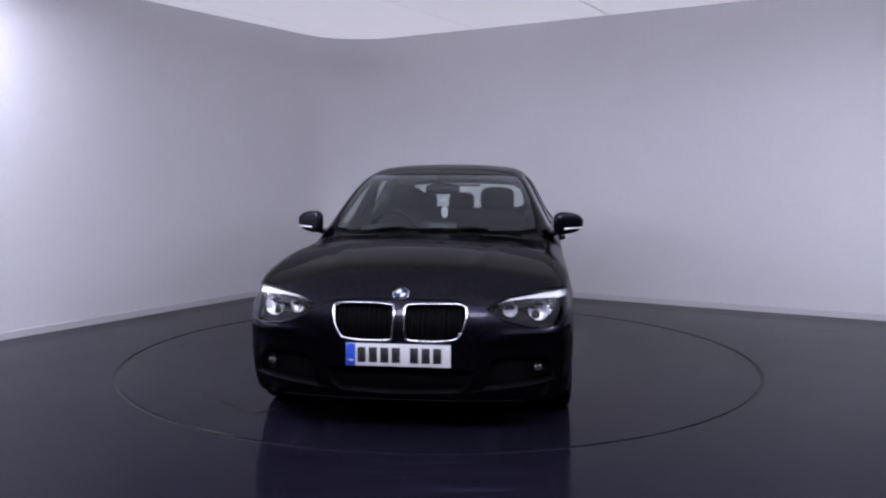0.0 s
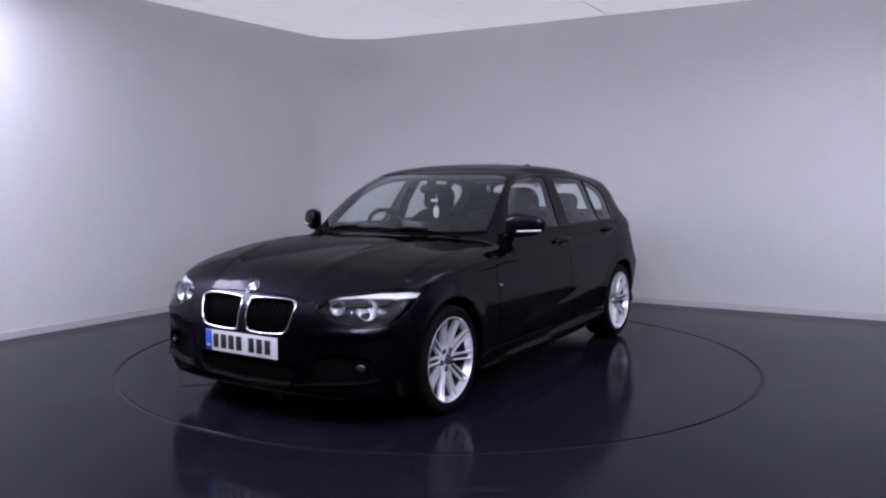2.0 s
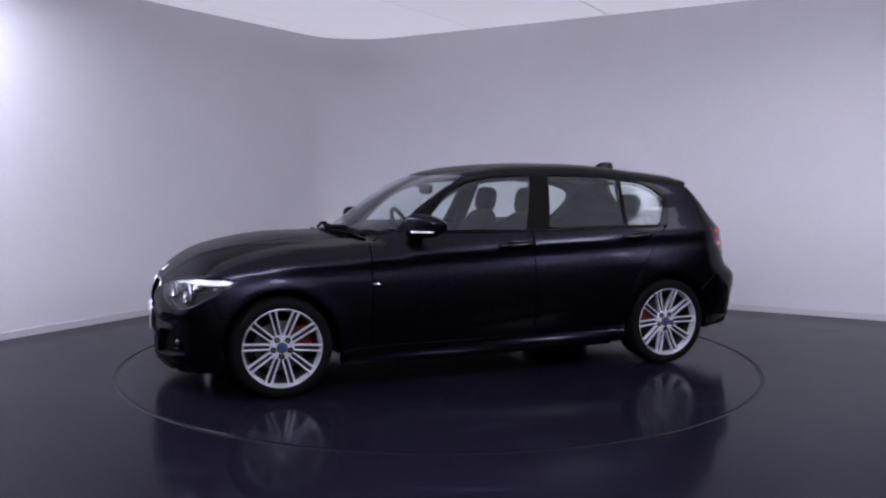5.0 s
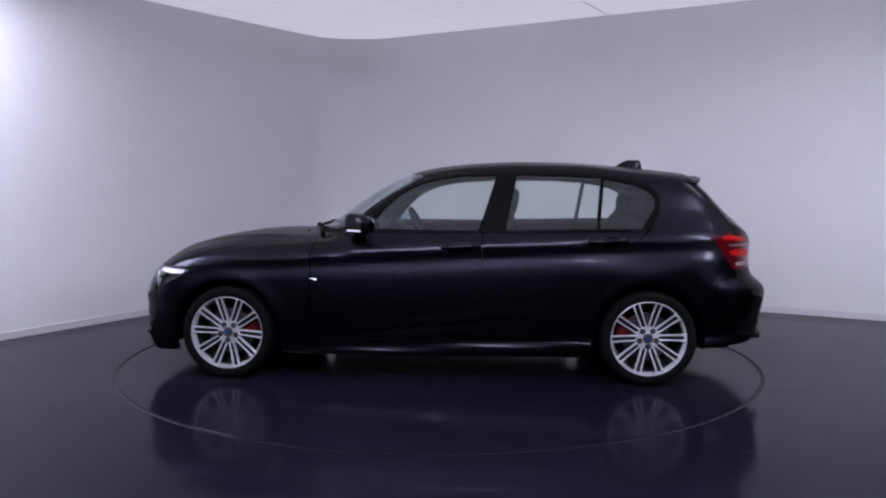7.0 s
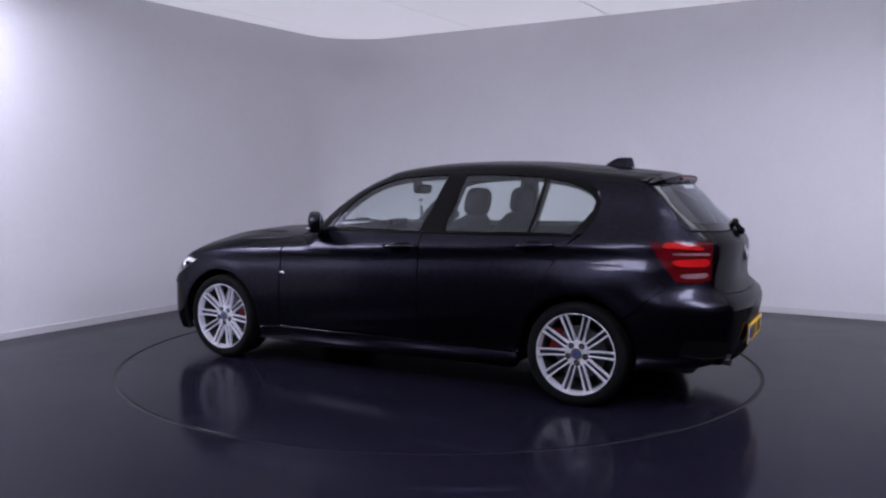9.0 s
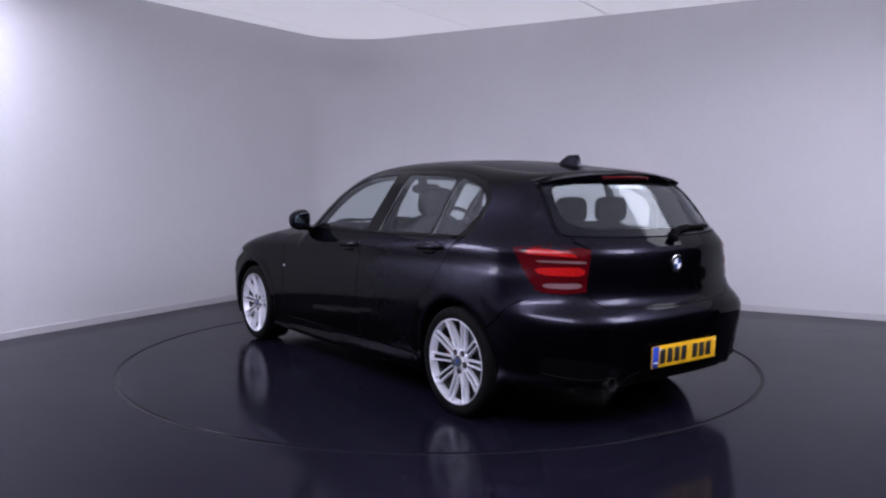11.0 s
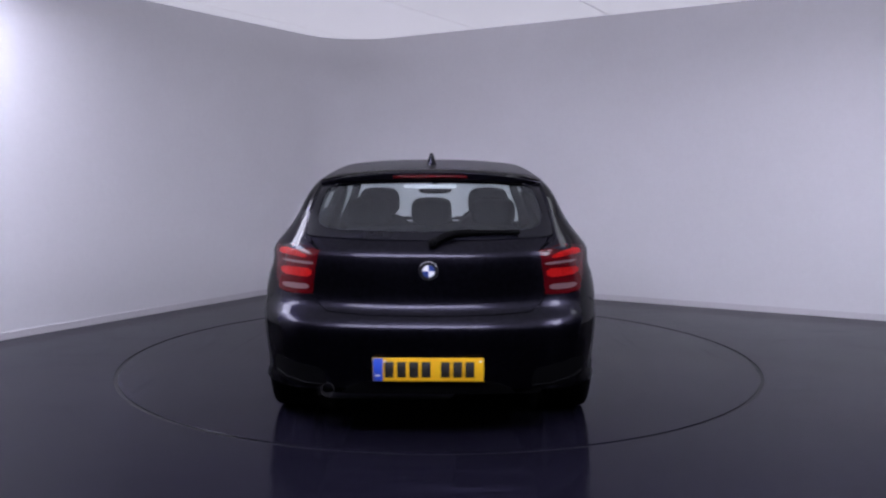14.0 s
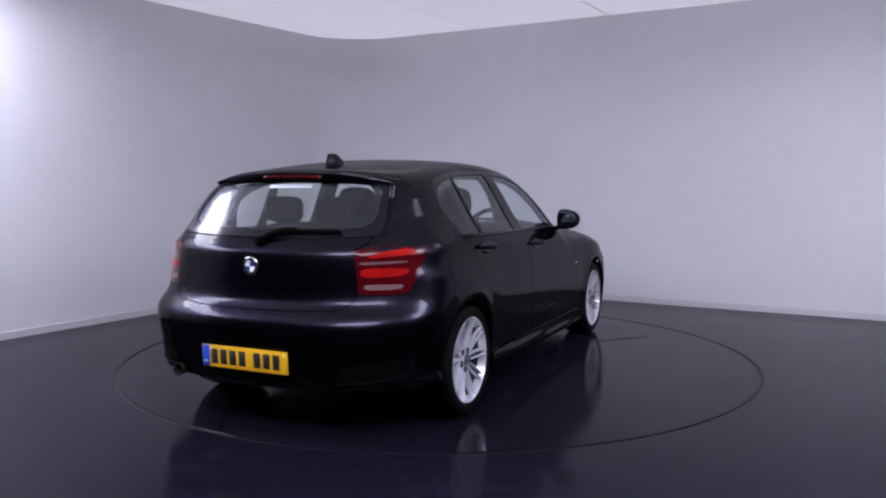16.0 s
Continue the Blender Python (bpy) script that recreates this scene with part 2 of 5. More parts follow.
def build_room():
    thing("wall_north", "pale grey painted studio wall with a rounded corner", "wall", kind="structure", me=sheet("wall_north", wall_line(), wall_line(-0.15), 0, HEIGHT + 0.016, WALL))
    thing("baseboard", "low pale grey skirting along the studio wall", "skirting board", kind="structure", me=sheet("baseboard", wall_line(0.012), wall_line(0.001), 0.001, 0.062, SKIRT))
    # plain dark walls that close the room behind the camera
    for name, a, b in (("wall_south", place(9.0, -0.15), place(9.0, 9.7)), ("wall_east", place(-0.15, 9.7), place(9.0, 9.7))):
        d = (b - a).normalized()
        n = Vector((d.y, -d.x, 0)) * 0.15
        if (a + n - place(4, 4)).length < (a - n - place(4, 4)).length:
            n = -n
        thing(name, "plain dark wall behind the camera", "wall", kind="structure", me=sheet(name, [a, b], [a + n, b + n], 0, HEIGHT, DARKWALL))
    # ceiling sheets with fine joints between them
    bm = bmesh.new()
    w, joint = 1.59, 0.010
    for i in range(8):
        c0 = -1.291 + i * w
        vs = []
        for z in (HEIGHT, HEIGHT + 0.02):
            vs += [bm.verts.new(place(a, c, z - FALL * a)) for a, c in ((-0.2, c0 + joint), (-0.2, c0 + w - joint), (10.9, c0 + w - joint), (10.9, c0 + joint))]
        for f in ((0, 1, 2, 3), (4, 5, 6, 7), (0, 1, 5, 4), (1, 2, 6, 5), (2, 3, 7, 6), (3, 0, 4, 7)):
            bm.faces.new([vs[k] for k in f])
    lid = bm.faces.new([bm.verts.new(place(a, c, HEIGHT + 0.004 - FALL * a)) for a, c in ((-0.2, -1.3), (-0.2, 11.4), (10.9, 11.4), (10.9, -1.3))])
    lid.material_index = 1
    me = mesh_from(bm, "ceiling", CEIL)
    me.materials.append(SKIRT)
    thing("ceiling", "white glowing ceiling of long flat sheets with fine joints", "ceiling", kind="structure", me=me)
    # floor with a round hole for the turntable
    bm = bmesh.new()
    n, R = 128, 2.266
    ring = [bm.verts.new((R * math.cos(2 * math.pi * i / n), R * math.sin(2 * math.pi * i / n), 0)) for i in range(n)]
    low = [bm.verts.new((v.co.x, v.co.y, -0.03)) for v in ring]
    out = []
    centre = Vector((0, 0, 0))
    quad = [place(-0.16, -0.16), place(9.15, -0.16), place(9.15, 9.85), place(-0.16, 9.85)]
    for i in range(n):
        d = Vector((math.cos(2 * math.pi * i / n), math.sin(2 * math.pi * i / n), 0))
        best = 99
        for a, b in zip(quad, quad[1:] + quad[:1]):
            e = b - a
            den = d.x * e.y - d.y * e.x
            if abs(den) > 1e-9:
                t = (a.x * e.y - a.y * e.x) / den
                s = (a.x * d.y - a.y * d.x) / den
                if t > 0 and -1e-6 <= s <= 1 + 1e-6:
                    best = min(best, t)
        out.append(bm.verts.new(d * best))
    for i in range(n):
        j = (i + 1) % n
        bm.faces.new((ring[i], ring[j], out[j], out[i]))
        bm.faces.new((ring[i], low[i], low[j], ring[j]))
    bm.faces.new(low)
    thing("floor", "dark glossy vinyl floor with a round cut-out", "floor", kind="structure", me=mesh_from(bm, "floor", FLOOR))


def build_turntable():
    """The round platform, with an access hatch in it."""
    table = thing("turntable", "round dark glossy turntable flush with the floor", "turntable")
    top = lathe_mesh("platform", [(0.0, 0.0), (2.237, 0.0), (2.240, -0.002), (2.240, -0.028), (0.0, -0.028)], DISC, n=128, angle=8)
    top.transform(Matrix.Rotation(radians(90), 4, "X"))
    piece("platform", top, table)
    ring = lathe_mesh("edge_seal", [(2.2405, -0.007), (2.2655, -0.007), (2.2655, -0.029), (2.2405, -0.029)], GAP, n=128)
    ring.transform(Matrix.Rotation(radians(90), 4, "X"))
    piece("edge_seal", ring, table, "black rubber seal round the edge")
    # hatch: a thin dark outline and its lid
    c = Matrix.Rotation(radians(96.8), 4, "Z") @ Vector((-1.06, -1.22, 0))
    lid = Matrix.Translation((c.x, c.y, 0)) @ Matrix.Rotation(radians(96.8 - 45), 4, "Z")
    piece("hatch_lid", box_mesh("hatch_lid", (0.58, 0.48, 0.004), DISC, 0, 1), table, "access hatch lid", lid @ pose(0, 0, 0.0012))
    for k, (x, y, sx, sy) in enumerate(((0, 0.247, 0.60, 0.008), (0, -0.247, 0.60, 0.008), (0.296, 0, 0.008, 0.48), (-0.296, 0, 0.008, 0.48))):
        piece("hatch_joint", box_mesh("hatch_joint", (sx, sy, 0.003), GAP, 0, 1), table, "", lid @ pose(x, y, 0.0006))
    return table


def build_lights():
    """Long light banks hung under the ceiling, out of the camera's view."""
    frame_me = box_mesh("end_cap", (0.84, 0.03, 0.10), LAMPBODY, 0.006)
    glow_me = box_mesh("diffuser", (0.80, 2.94, 0.08), LAMP, 0.02, 3)
    first = thing("light_bank", "long white light bank hung below the ceiling", "studio light", "studio light banks")
    for y in (-1.485, 1.485):
        piece("end_cap", frame_me, first, "", pose(0, y, 0))
    piece("diffuser", glow_me, first, "glowing white diffuser")
    for y in (-1.2, 1.2):
        piece("hanger", lathe_mesh("hanger", [(0.0, -0.13), (0.006, -0.13), (0.006, 0.16), (0.0, 0.16)], DARKMETAL, 8), first, "", pose(0, y, 0.23, 90))
    first.matrix_basis = SPOTS[0]
    for m in SPOTS[1:]:
        copy_thing(first, m)

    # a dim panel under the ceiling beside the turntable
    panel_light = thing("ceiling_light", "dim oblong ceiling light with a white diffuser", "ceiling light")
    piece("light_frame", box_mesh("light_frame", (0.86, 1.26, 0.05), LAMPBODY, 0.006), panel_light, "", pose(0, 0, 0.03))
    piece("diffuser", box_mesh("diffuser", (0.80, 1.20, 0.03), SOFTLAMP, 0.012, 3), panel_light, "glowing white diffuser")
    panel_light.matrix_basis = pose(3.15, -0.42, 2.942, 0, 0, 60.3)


SPOTS = [pose(-4.005, -1.245, 2.82, 0, 0, -29.7), pose(-0.5, -4.6, 2.72, 0, 0, 80), pose(4.05, -3.2, 2.74, 0, 0, 60)]

# ---------------------------------------------------------------- body shape
def curve(pts, blur=0.0, n=900):
    """A smooth curve through (x, y) points, as a function."""
    p = np.array(sorted(pts), float)
    x, y = p[:, 0], p[:, 1]
    h, s = np.diff(x), np.diff(y) / np.diff(x)
    m = np.zeros(len(x))
    m[0], m[-1] = s[0], s[-1]
    for i in range(1, len(x) - 1):
        if s[i - 1] * s[i] > 0:
            a, b = 2 * h[i] + h[i - 1], h[i] + 2 * h[i - 1]
            m[i] = (a + b) / (a / s[i - 1] + b / s[i])
    q = np.linspace(x[0], x[-1], n)
    i = np.clip(np.searchsorted(x, q) - 1, 0, len(x) - 2)
    t = (q - x[i]) / h[i]
    v = ((1 + 2 * t) * (1 - t) ** 2 * y[i] + t * (1 - t) ** 2 * h[i] * m[i]
         + t * t * (3 - 2 * t) * y[i + 1] + t * t * (t - 1) * h[i] * m[i + 1])
    if blur > 0:
        step = q[1] - q[0]
        r = int(3 * blur / step) + 1
        k = np.exp(-0.5 * (np.arange(-r, r + 1) * step / blur) ** 2)
        ext = np.concatenate([v[0] + (v[1] - v[0]) * np.arange(-r, 0), v, v[-1] + (v[-1] - v[-2]) * np.arange(1, r + 1)])
        v = np.convolve(ext, k / k.sum(), "valid")
    return lambda a: np.interp(a, q, v)


hood_line = curve([(-2.3, 0.96), (0.0, 0.96), (0.5, 0.958), (0.8, 0.952), (0.99, 0.943), (1.21, 0.940), (1.425, 0.918), (1.64, 0.878), (1.86, 0.810), (2.0, 0.735), (2.15, 0.65)], 0.03)
hood_drop = curve([(-2.3, 0.03), (0.0, 0.03), (0.8, 0.035), (1.4, 0.045), (1.9, 0.06), (2.2, 0.07)], 0.04)
cabin_line = curve([(-1.95, 1.30), (-1.80, 1.322), (-1.69, 1.34), (-1.49, 1.364), (-1.28, 1.384), (-1.12, 1.40), (-0.88, 1.417), (-0.55, 1.421), (-0.31, 1.414),
                    (-0.06, 1.393), (0.10, 1.368), (0.27, 1.318), (0.44, 1.233), (0.61, 1.124), (0.82, 0.980), (1.1, 0.79), (2.2, 0.05)], 0.03)
cabin_drop = curve([(-2.0, 0.05), (-1.5, 0.05), (-0.8, 0.042), (0.0, 0.05), (0.35, 0.085), (0.7, 0.125), (1.1, 0.14), (2.2, 0.14)], 0.04)
width_line = curve([(-2.3, 0.70), (-2.1, 0.775), (-1.9, 0.838), (-1.7, 0.872), (-1.4, 0.8825), (-0.8, 0.879), (0.0, 0.875), (0.8, 0.877), (1.4, 0.8825), (1.8, 0.86), (2.2, 0.80)], 0.05)
crease_line = curve([(-2.3, 0.93), (-1.7, 0.92), (-0.3, 0.862), (0.6, 0.815), (1.3, 0.775), (2.2, 0.72)], 0.05)
side_profile = curve([(-0.80, 0.80), (-0.725, 0.925), (-0.685, 0.976), (-0.645, 0.987), (-0.60, 0.967), (-0.55, 0.974), (-0.50, 0.983), (-0.42, 0.992), (-0.3, 1.0), (-0.2, 0.996), (-0.13, 0.987),
                      (-0.085, 0.975), (-0.058, 0.969), (-0.03, 0.971), (0.0, 0.978), (0.02, 0.971), (0.05, 0.952), (0.11, 0.902), (0.16, 0.868), (0.30, 0.786), (0.46, 0.685), (0.56, 0.60), (0.7, 0.40)], 0.012)
cabin_taper = curve([(-2.2, 0.17), (-1.9, 0.10), (-1.6, 0.035), (-1.2, 0.01), (-0.6, 0.0), (0.4, 0.005), (0.9, 0.04), (1.2, 0.05), (2.2, 0.05)], 0.05)
nose_line = curve([(0.0, 1.94), (0.14, 2.0), (0.2, 2.035), (0.28, 2.058), (0.36, 2.056), (0.42, 2.054), (0.5, 2.054), (0.6, 2.046), (0.68, 2.026), (0.713, 2.010),
                   (0.76, 1.965), (0.85, 1.88), (1.5, 1.3)], 0.015)
tail_line = curve([(0.0, -2.02), (0.16, -2.085), (0.25, -2.130), (0.34, -2.162), (0.45, -2.182), (0.53, -2.200), (0.58, -2.203), (0.615, -2.188), (0.645, -2.150), (0.668, -2.122), (0.72, -2.112), (0.78, -2.115),
                   (0.853, -2.119), (0.92, -2.116), (0.945, -2.104), (0.97, -2.072), (1.03, -2.012), (1.10, -1.940), (1.2, -1.840), (1.26, -1.782), (1.30, -1.756), (1.36, -1.745), (1.5, -1.745)], 0.015)
tail_bow = curve([(0.0, 0.62), (0.6, 0.62), (0.72, 0.82), (0.8, 0.90), (0.95, 0.9), (1.1, 0.85), (1.3, 0.7), (1.5, 0.6)], 0.03)


def smax(a, b, k):
    h = np.maximum(k - np.abs(a - b), 0.0) / k
    return np.maximum(a, b) + h * h * k * 0.25


def body(x, y, z):
    """Below 0 inside the car's outer skin."""
    a = np.abs(y)
    dz = z - crease_line(x)
    half = width_line(x) * side_profile(dz) - cabin_taper(x) * np.clip((z - 0.8) / 0.3, 0, 1)
    for wx in (1.345, -1.345):
        r = np.hypot(x - wx, z - 0.305)
        half = half + 0.007 * np.exp(-((r - 0.36) / 0.045) ** 2) * (z > 0.1)
    half = half + 0.012 * np.exp(-((x + 1.33) / 0.34) ** 2 - ((z - 0.71) / 0.075) ** 2) + 0.009 * np.exp(-((x - 1.30) / 0.34) ** 2 - ((z - 0.69) / 0.07) ** 2)
    low = z - (0.385 - 0.10 * x)
    half = half + 0.007 * np.exp(-(low / 0.045) ** 2) * np.clip((0.85 - np.abs(x + 0.1)) / 0.5, 0, 1)
    side = a - half
    k = (a / 0.6) ** 2.4
    ridge = 0.006 * np.exp(-((a - 0.30 - 0.22 * (2.0 - x)) / 0.05) ** 2) * np.clip((x - 0.85) / 0.2, 0, 1)
    top = z - smax(hood_line(x) - hood_drop(x) * k + ridge, cabin_line(x) - cabin_drop(x) * k, 0.03)
    fold = 0.012 * np.exp(-((z - 0.512 - 0.10 * (a - 0.6)) / 0.022) ** 2) * np.clip((a - 0.38) / 0.15, 0, 1)
    front = x - (nose_line(z) - 0.078 * (a / 0.6) ** 2.6 + fold)
    rear = tail_line(z) + 0.055 * tail_bow(z) * (a / 0.43) ** 2.4 - x
    f = smax(side, rear * 0.9, 0.09 + 0.17 * np.clip((1.12 - z) / 0.2, 0, 1))
    f = smax(f, top * 0.9, 0.09)
    f = smax(f, front, 0.15)
    return smax(f, 0.155 - z, 0.03)


def cast(o, d, far=1.6):
    """Where rays from o (outside) along d first meet the skin; arrays of shape (n, 3)."""
    o, d = np.atleast_2d(np.array(o, float)), np.atleast_2d(np.array(d, float))
    s = np.linspace(0, far, 161)
    p = o[:, None] + d[:, None] * s[None, :, None]
    inside = body(p[..., 0], p[..., 1], p[..., 2]) < 0
    i = np.argmax(inside, 1)
    i[~inside.any(1)] = 160
    lo, hi = s[np.maximum(i - 1, 0)], s[i]
    for _ in range(18):
        m = (lo + hi) / 2
        q = o + d * m[:, None]
        b = body(q[:, 0], q[:, 1], q[:, 2]) < 0
        hi, lo = np.where(b, m, hi), np.where(b, lo, m)
    return o + d * hi[:, None]


def slope(p, e=0.004):
    """Outward normals of the skin."""
    g = np.stack([body(*(p + e * np.eye(3)[i]).T) - body(*(p - e * np.eye(3)[i]).T) for i in range(3)], 1)
    return g / np.maximum(np.linalg.norm(g, axis=1, keepdims=True), 1e-9)

# ---------------------------------------------------------------- body panels
from mathutils.geometry import delaunay_2d_cdt

AXLE, HUB_Y, HUB_Z = 1.345, 0.862, 0.303
ARCH = 0.347


def S(*pts):
    """Points of the car's left flank, from (x, z)."""
    p = np.array(pts, float)
    return cast(np.stack([p[:, 0], np.full(len(p), 1.3), p[:, 1]], 1), np.tile([0.0, -1, 0], (len(p), 1)))


def T(*pts):
    """Points of the car's upper side, from (x, y)."""
    p = np.array(pts, float)
    return cast(np.stack([p[:, 0], p[:, 1], np.full(len(p), 1.7)], 1), np.tile([0.0, 0, -1], (len(p), 1)))


def N(*pts):
    """Points of the nose, from (y, z)."""
    p = np.array(pts, float)
    return cast(np.stack([np.full(len(p), 2.5), p[:, 0], p[:, 1]], 1), np.tile([-1.0, 0, 0], (len(p), 1)))


def B(*pts):
    """Points of the tail, from (y, z)."""
    p = np.array(pts, float)
    return cast(np.stack([np.full(len(p), -2.5), p[:, 0], p[:, 1]], 1), np.tile([1.0, 0, 0], (len(p), 1)))


def arch(cx, a0, a1, n=26, r=ARCH):
    """A stretch of a wheel arch on the left flank; degrees from the front, upwards."""
    w = np.radians(np.linspace(a0, a1, n))
    return S(*np.stack([cx + r * np.cos(w), HUB_Z + r * np.sin(w)], 1))


def both(half):
    """A half outline from the car's middle line on its left, closed over to the right."""
    half = np.array(half)
    return np.concatenate([half, (half * [1, -1, 1])[::-1]])


def to_flat(p, how):
    if how == "x":
        return np.stack([p[:, 0], 0.85 * np.arctan2(p[:, 2] - 0.45, p[:, 1])], 1)
    s = 1 if how == "front" else -1
    return np.stack([0.85 * np.arctan2(p[:, 1], s * p[:, 0] - 1.2), p[:, 2]], 1)


def from_flat(q, how):
    a = q[:, 1] / 0.85 if how == "x" else q[:, 0] / 0.85
    c, s = np.cos(a), np.sin(a)
    if how == "x":
        d = np.stack([np.zeros_like(c), -c, -s], 1)
        o = np.stack([q[:, 0], np.zeros_like(c), np.full_like(c, 0.45)], 1) - 1.5 * d
    else:
        k = 1 if how == "front" else -1
        d = np.stack([-k * c, -s, np.zeros_like(c)], 1)
        o = np.stack([np.full_like(c, k * 1.2), np.zeros_like(c), q[:, 1]], 1) - 1.5 * d
    return cast(o, d, 1.5)


def resample(q, step):
    """A closed outline with points no further apart than step, keeping its corners."""
    out = []
    for a, b in zip(q, np.roll(q, -1, 0)):
        n = max(1, int(math.ceil(np.linalg.norm(b - a) / step)))
        out += [a + (b - a) * i / n for i in range(n)]
    return np.array(out)


def rounded(q, rounds=2):
    """Cuts the corners of a closed outline."""
    for _ in range(rounds):
        nxt = np.roll(q, -1, 0)
        q = np.stack([0.75 * q + 0.25 * nxt, 0.25 * q + 0.75 * nxt], 1).reshape(-1, 2)
    return q


def grown(q, by):
    """The outline moved outwards by so many metres."""
    a, b, c = np.roll(q, 1, 0), q, np.roll(q, -1, 0)
    area = 0.5 * np.sum(q[:, 0] * c[:, 1] - c[:, 0] * q[:, 1])
    sgn = 1 if area > 0 else -1
    def nrm(u):
        n = np.stack([u[:, 1], -u[:, 0]], 1)
        return n / np.maximum(np.linalg.norm(n, axis=1, keepdims=True), 1e-9)
    n = nrm(b - a) + nrm(c - b)
    n = n / np.maximum((n ** 2).sum(1, keepdims=True) / 2, 0.6)
    return q + sgn * by * n


def within(pts, poly):
    x, y = pts[:, 0], pts[:, 1]
    hit = np.zeros(len(pts), bool)
    for (x0, y0), (x1, y1) in zip(poly, np.roll(poly, -1, 0)):
        c = (y0 > y) != (y1 > y)
        if c.any():
            hit ^= c & (x < (x1 - x0) * (y - y0) / (y1 - y0 + 1e-15) + x0)
    return hit


def away(pts, poly, d):
    """Which points lie at least d from an outline."""
    ok = np.ones(len(pts), bool)
    for a, b in zip(poly, np.roll(poly, -1, 0)):
        e = b - a
        t = np.clip(((pts - a) @ e) / max(e @ e, 1e-12), 0, 1)
        ok &= np.linalg.norm(pts - (a + t[:, None] * e), axis=1) > d
    return ok


def panel(name, outline, how, mat, gap=0.0018, inset=0.0, depth=0.022, step=0.035, holes=(), soft=0, back=False, hole_mat=None):
    """A skin panel: the stretch of the car's surface inside an outline of 3D points, with turned-in edges."""
    def flat(o, by):
        q = to_flat(np.array(o), how)
        if soft:
            q = rounded(q, soft)
        return grown(resample(q, step * 0.6), by)
    poly = flat(outline, -gap)
    hollow = [flat(h, gap) for h in holes]
    lo, hi = poly.min(0), poly.max(0)
    gx, gy = np.meshgrid(np.arange(lo[0], hi[0], step), np.arange(lo[1], hi[1], step))
    gx[1::2] += step / 2
    pts = np.stack([gx.ravel(), gy.ravel()], 1)
    pts = pts[within(pts, poly)]
    for ring in [poly, *hollow]:
        if len(pts):
            pts = pts[away(pts, ring, step * 0.4)]
    for h in hollow:
        if len(pts):
            pts = pts[~within(pts, h)]
    loops, allp, k = [], [], 0
    for ring in [poly, *hollow]:
        loops.append(list(range(k, k + len(ring))))
        allp.append(ring)
        k += len(ring)
    allp = np.concatenate(allp + [pts])
    edges = [(a, b) for l in loops for a, b in zip(l, l[1:] + l[:1])]
    v2, e2, f2, ov, _, _ = delaunay_2d_cdt([Vector(p) for p in allp], edges, [], 0, 1e-7)
    v2 = np.array([tuple(v) for v in v2])
    f2 = np.array(f2)
    cen = v2[f2].mean(1)
    keep = within(cen, poly)
    for h in hollow:
        keep &= ~within(cen, h)
    f2 = f2[keep]
    p3 = from_flat(v2, how)
    nn = slope(p3)
    p3 = p3 - nn * inset
    a, b, c = p3[f2[:, 0]], p3[f2[:, 1]], p3[f2[:, 2]]
    turn_over = (np.cross(b - a, c - a) * nn[f2[:, 0]]).sum(1) < 0
    f2[turn_over] = f2[turn_over][:, ::-1]
    faces = [tuple(f) for f in f2]
    verts, norms = list(p3), list(nn)
    used = {}
    for f in faces:
        for i in range(3):
            used[(f[i], f[(i + 1) % 3])] = True
    rim = [(i, j) for (i, j) in used if (j, i) not in used]
    k = len(verts)
    for i, j in rim:
        e = p3[j] - p3[i]
        out = np.cross(e, nn[i])
        out /= max(np.linalg.norm(out), 1e-9)
        round_n = (out + nn[i]) / 1.4142
        verts += [p3[i], p3[j], p3[j] - nn[j] * depth, p3[i] - nn[i] * depth]
        norms += [round_n, round_n, out, out]
        faces.append((k, k + 3, k + 2, k + 1))
        k += 4
    if back:
        m = len(verts)
        verts += list(p3 - nn * depth)
        norms += list(-nn)
        faces += [tuple(m + i for i in f[::-1]) for f in f2]
    me = mesh_of(name, verts, faces, mat, norms)
    if hole_mat:
        me.materials.append(hole_mat)
        ring = np.concatenate(hollow)
        for k, (i, j) in enumerate(rim):
            if np.abs(ring - v2[i]).sum(1).min() < 1e-4:
                me.polygons[len(f2) + k].material_index = 1
    return me


def outline_tube(name, outline, how, radius, mat, inset=0.0, soft=2, flat=1.0):
    q = resample(rounded(to_flat(np.array(outline), how), soft), 0.02)
    p = from_flat(q, how)
    p = p - slope(p) * inset
    return tube_mesh(name, [Vector(v) for v in p], radius, mat, 8, True, flat)


# outlines, all on the left half of the car
LAMP_TOP = [(1.997, 0.434, 0.648), (1.921, 0.538, 0.700), (1.873, 0.627, 0.711), (1.793, 0.707, 0.725), (1.71, 0.79, 0.724), (1.64, 0.83, 0.718), (1.595, 0.845, 0.706)]
LAMP_LOW = [(1.66, 0.85, 0.665), (1.734, 0.853, 0.621), (1.80, 0.825, 0.582), (1.862, 0.79, 0.553), (1.92, 0.70, 0.548), (1.956, 0.624, 0.556), (1.985, 0.52, 0.588)]
NOSE_EDGE = N((0.0, 0.690), (0.2, 0.687), (0.33, 0.676), (0.40, 0.664))
COWL = T((0.898, 0.0), (0.880, 0.2), (0.824, 0.4), (0.735, 0.56), (0.64, 0.67))
HOOD_SIDE = T((0.67, 0.705), (0.85, 0.722), (1.1, 0.742), (1.4, 0.757), (1.55, 0.765), (1.66, 0.775))
SCREEN_BASE = T((0.85, 0.0), (0.83, 0.2), (0.77, 0.4), (0.69, 0.56), (0.60, 0.675))
SCREEN_SIDE = T((0.45, 0.645), (0.25, 0.60), (0.09, 0.548))
SCREEN_TOP = T((0.165, 0.36), (0.21, 0.2), (0.225, 0.0))
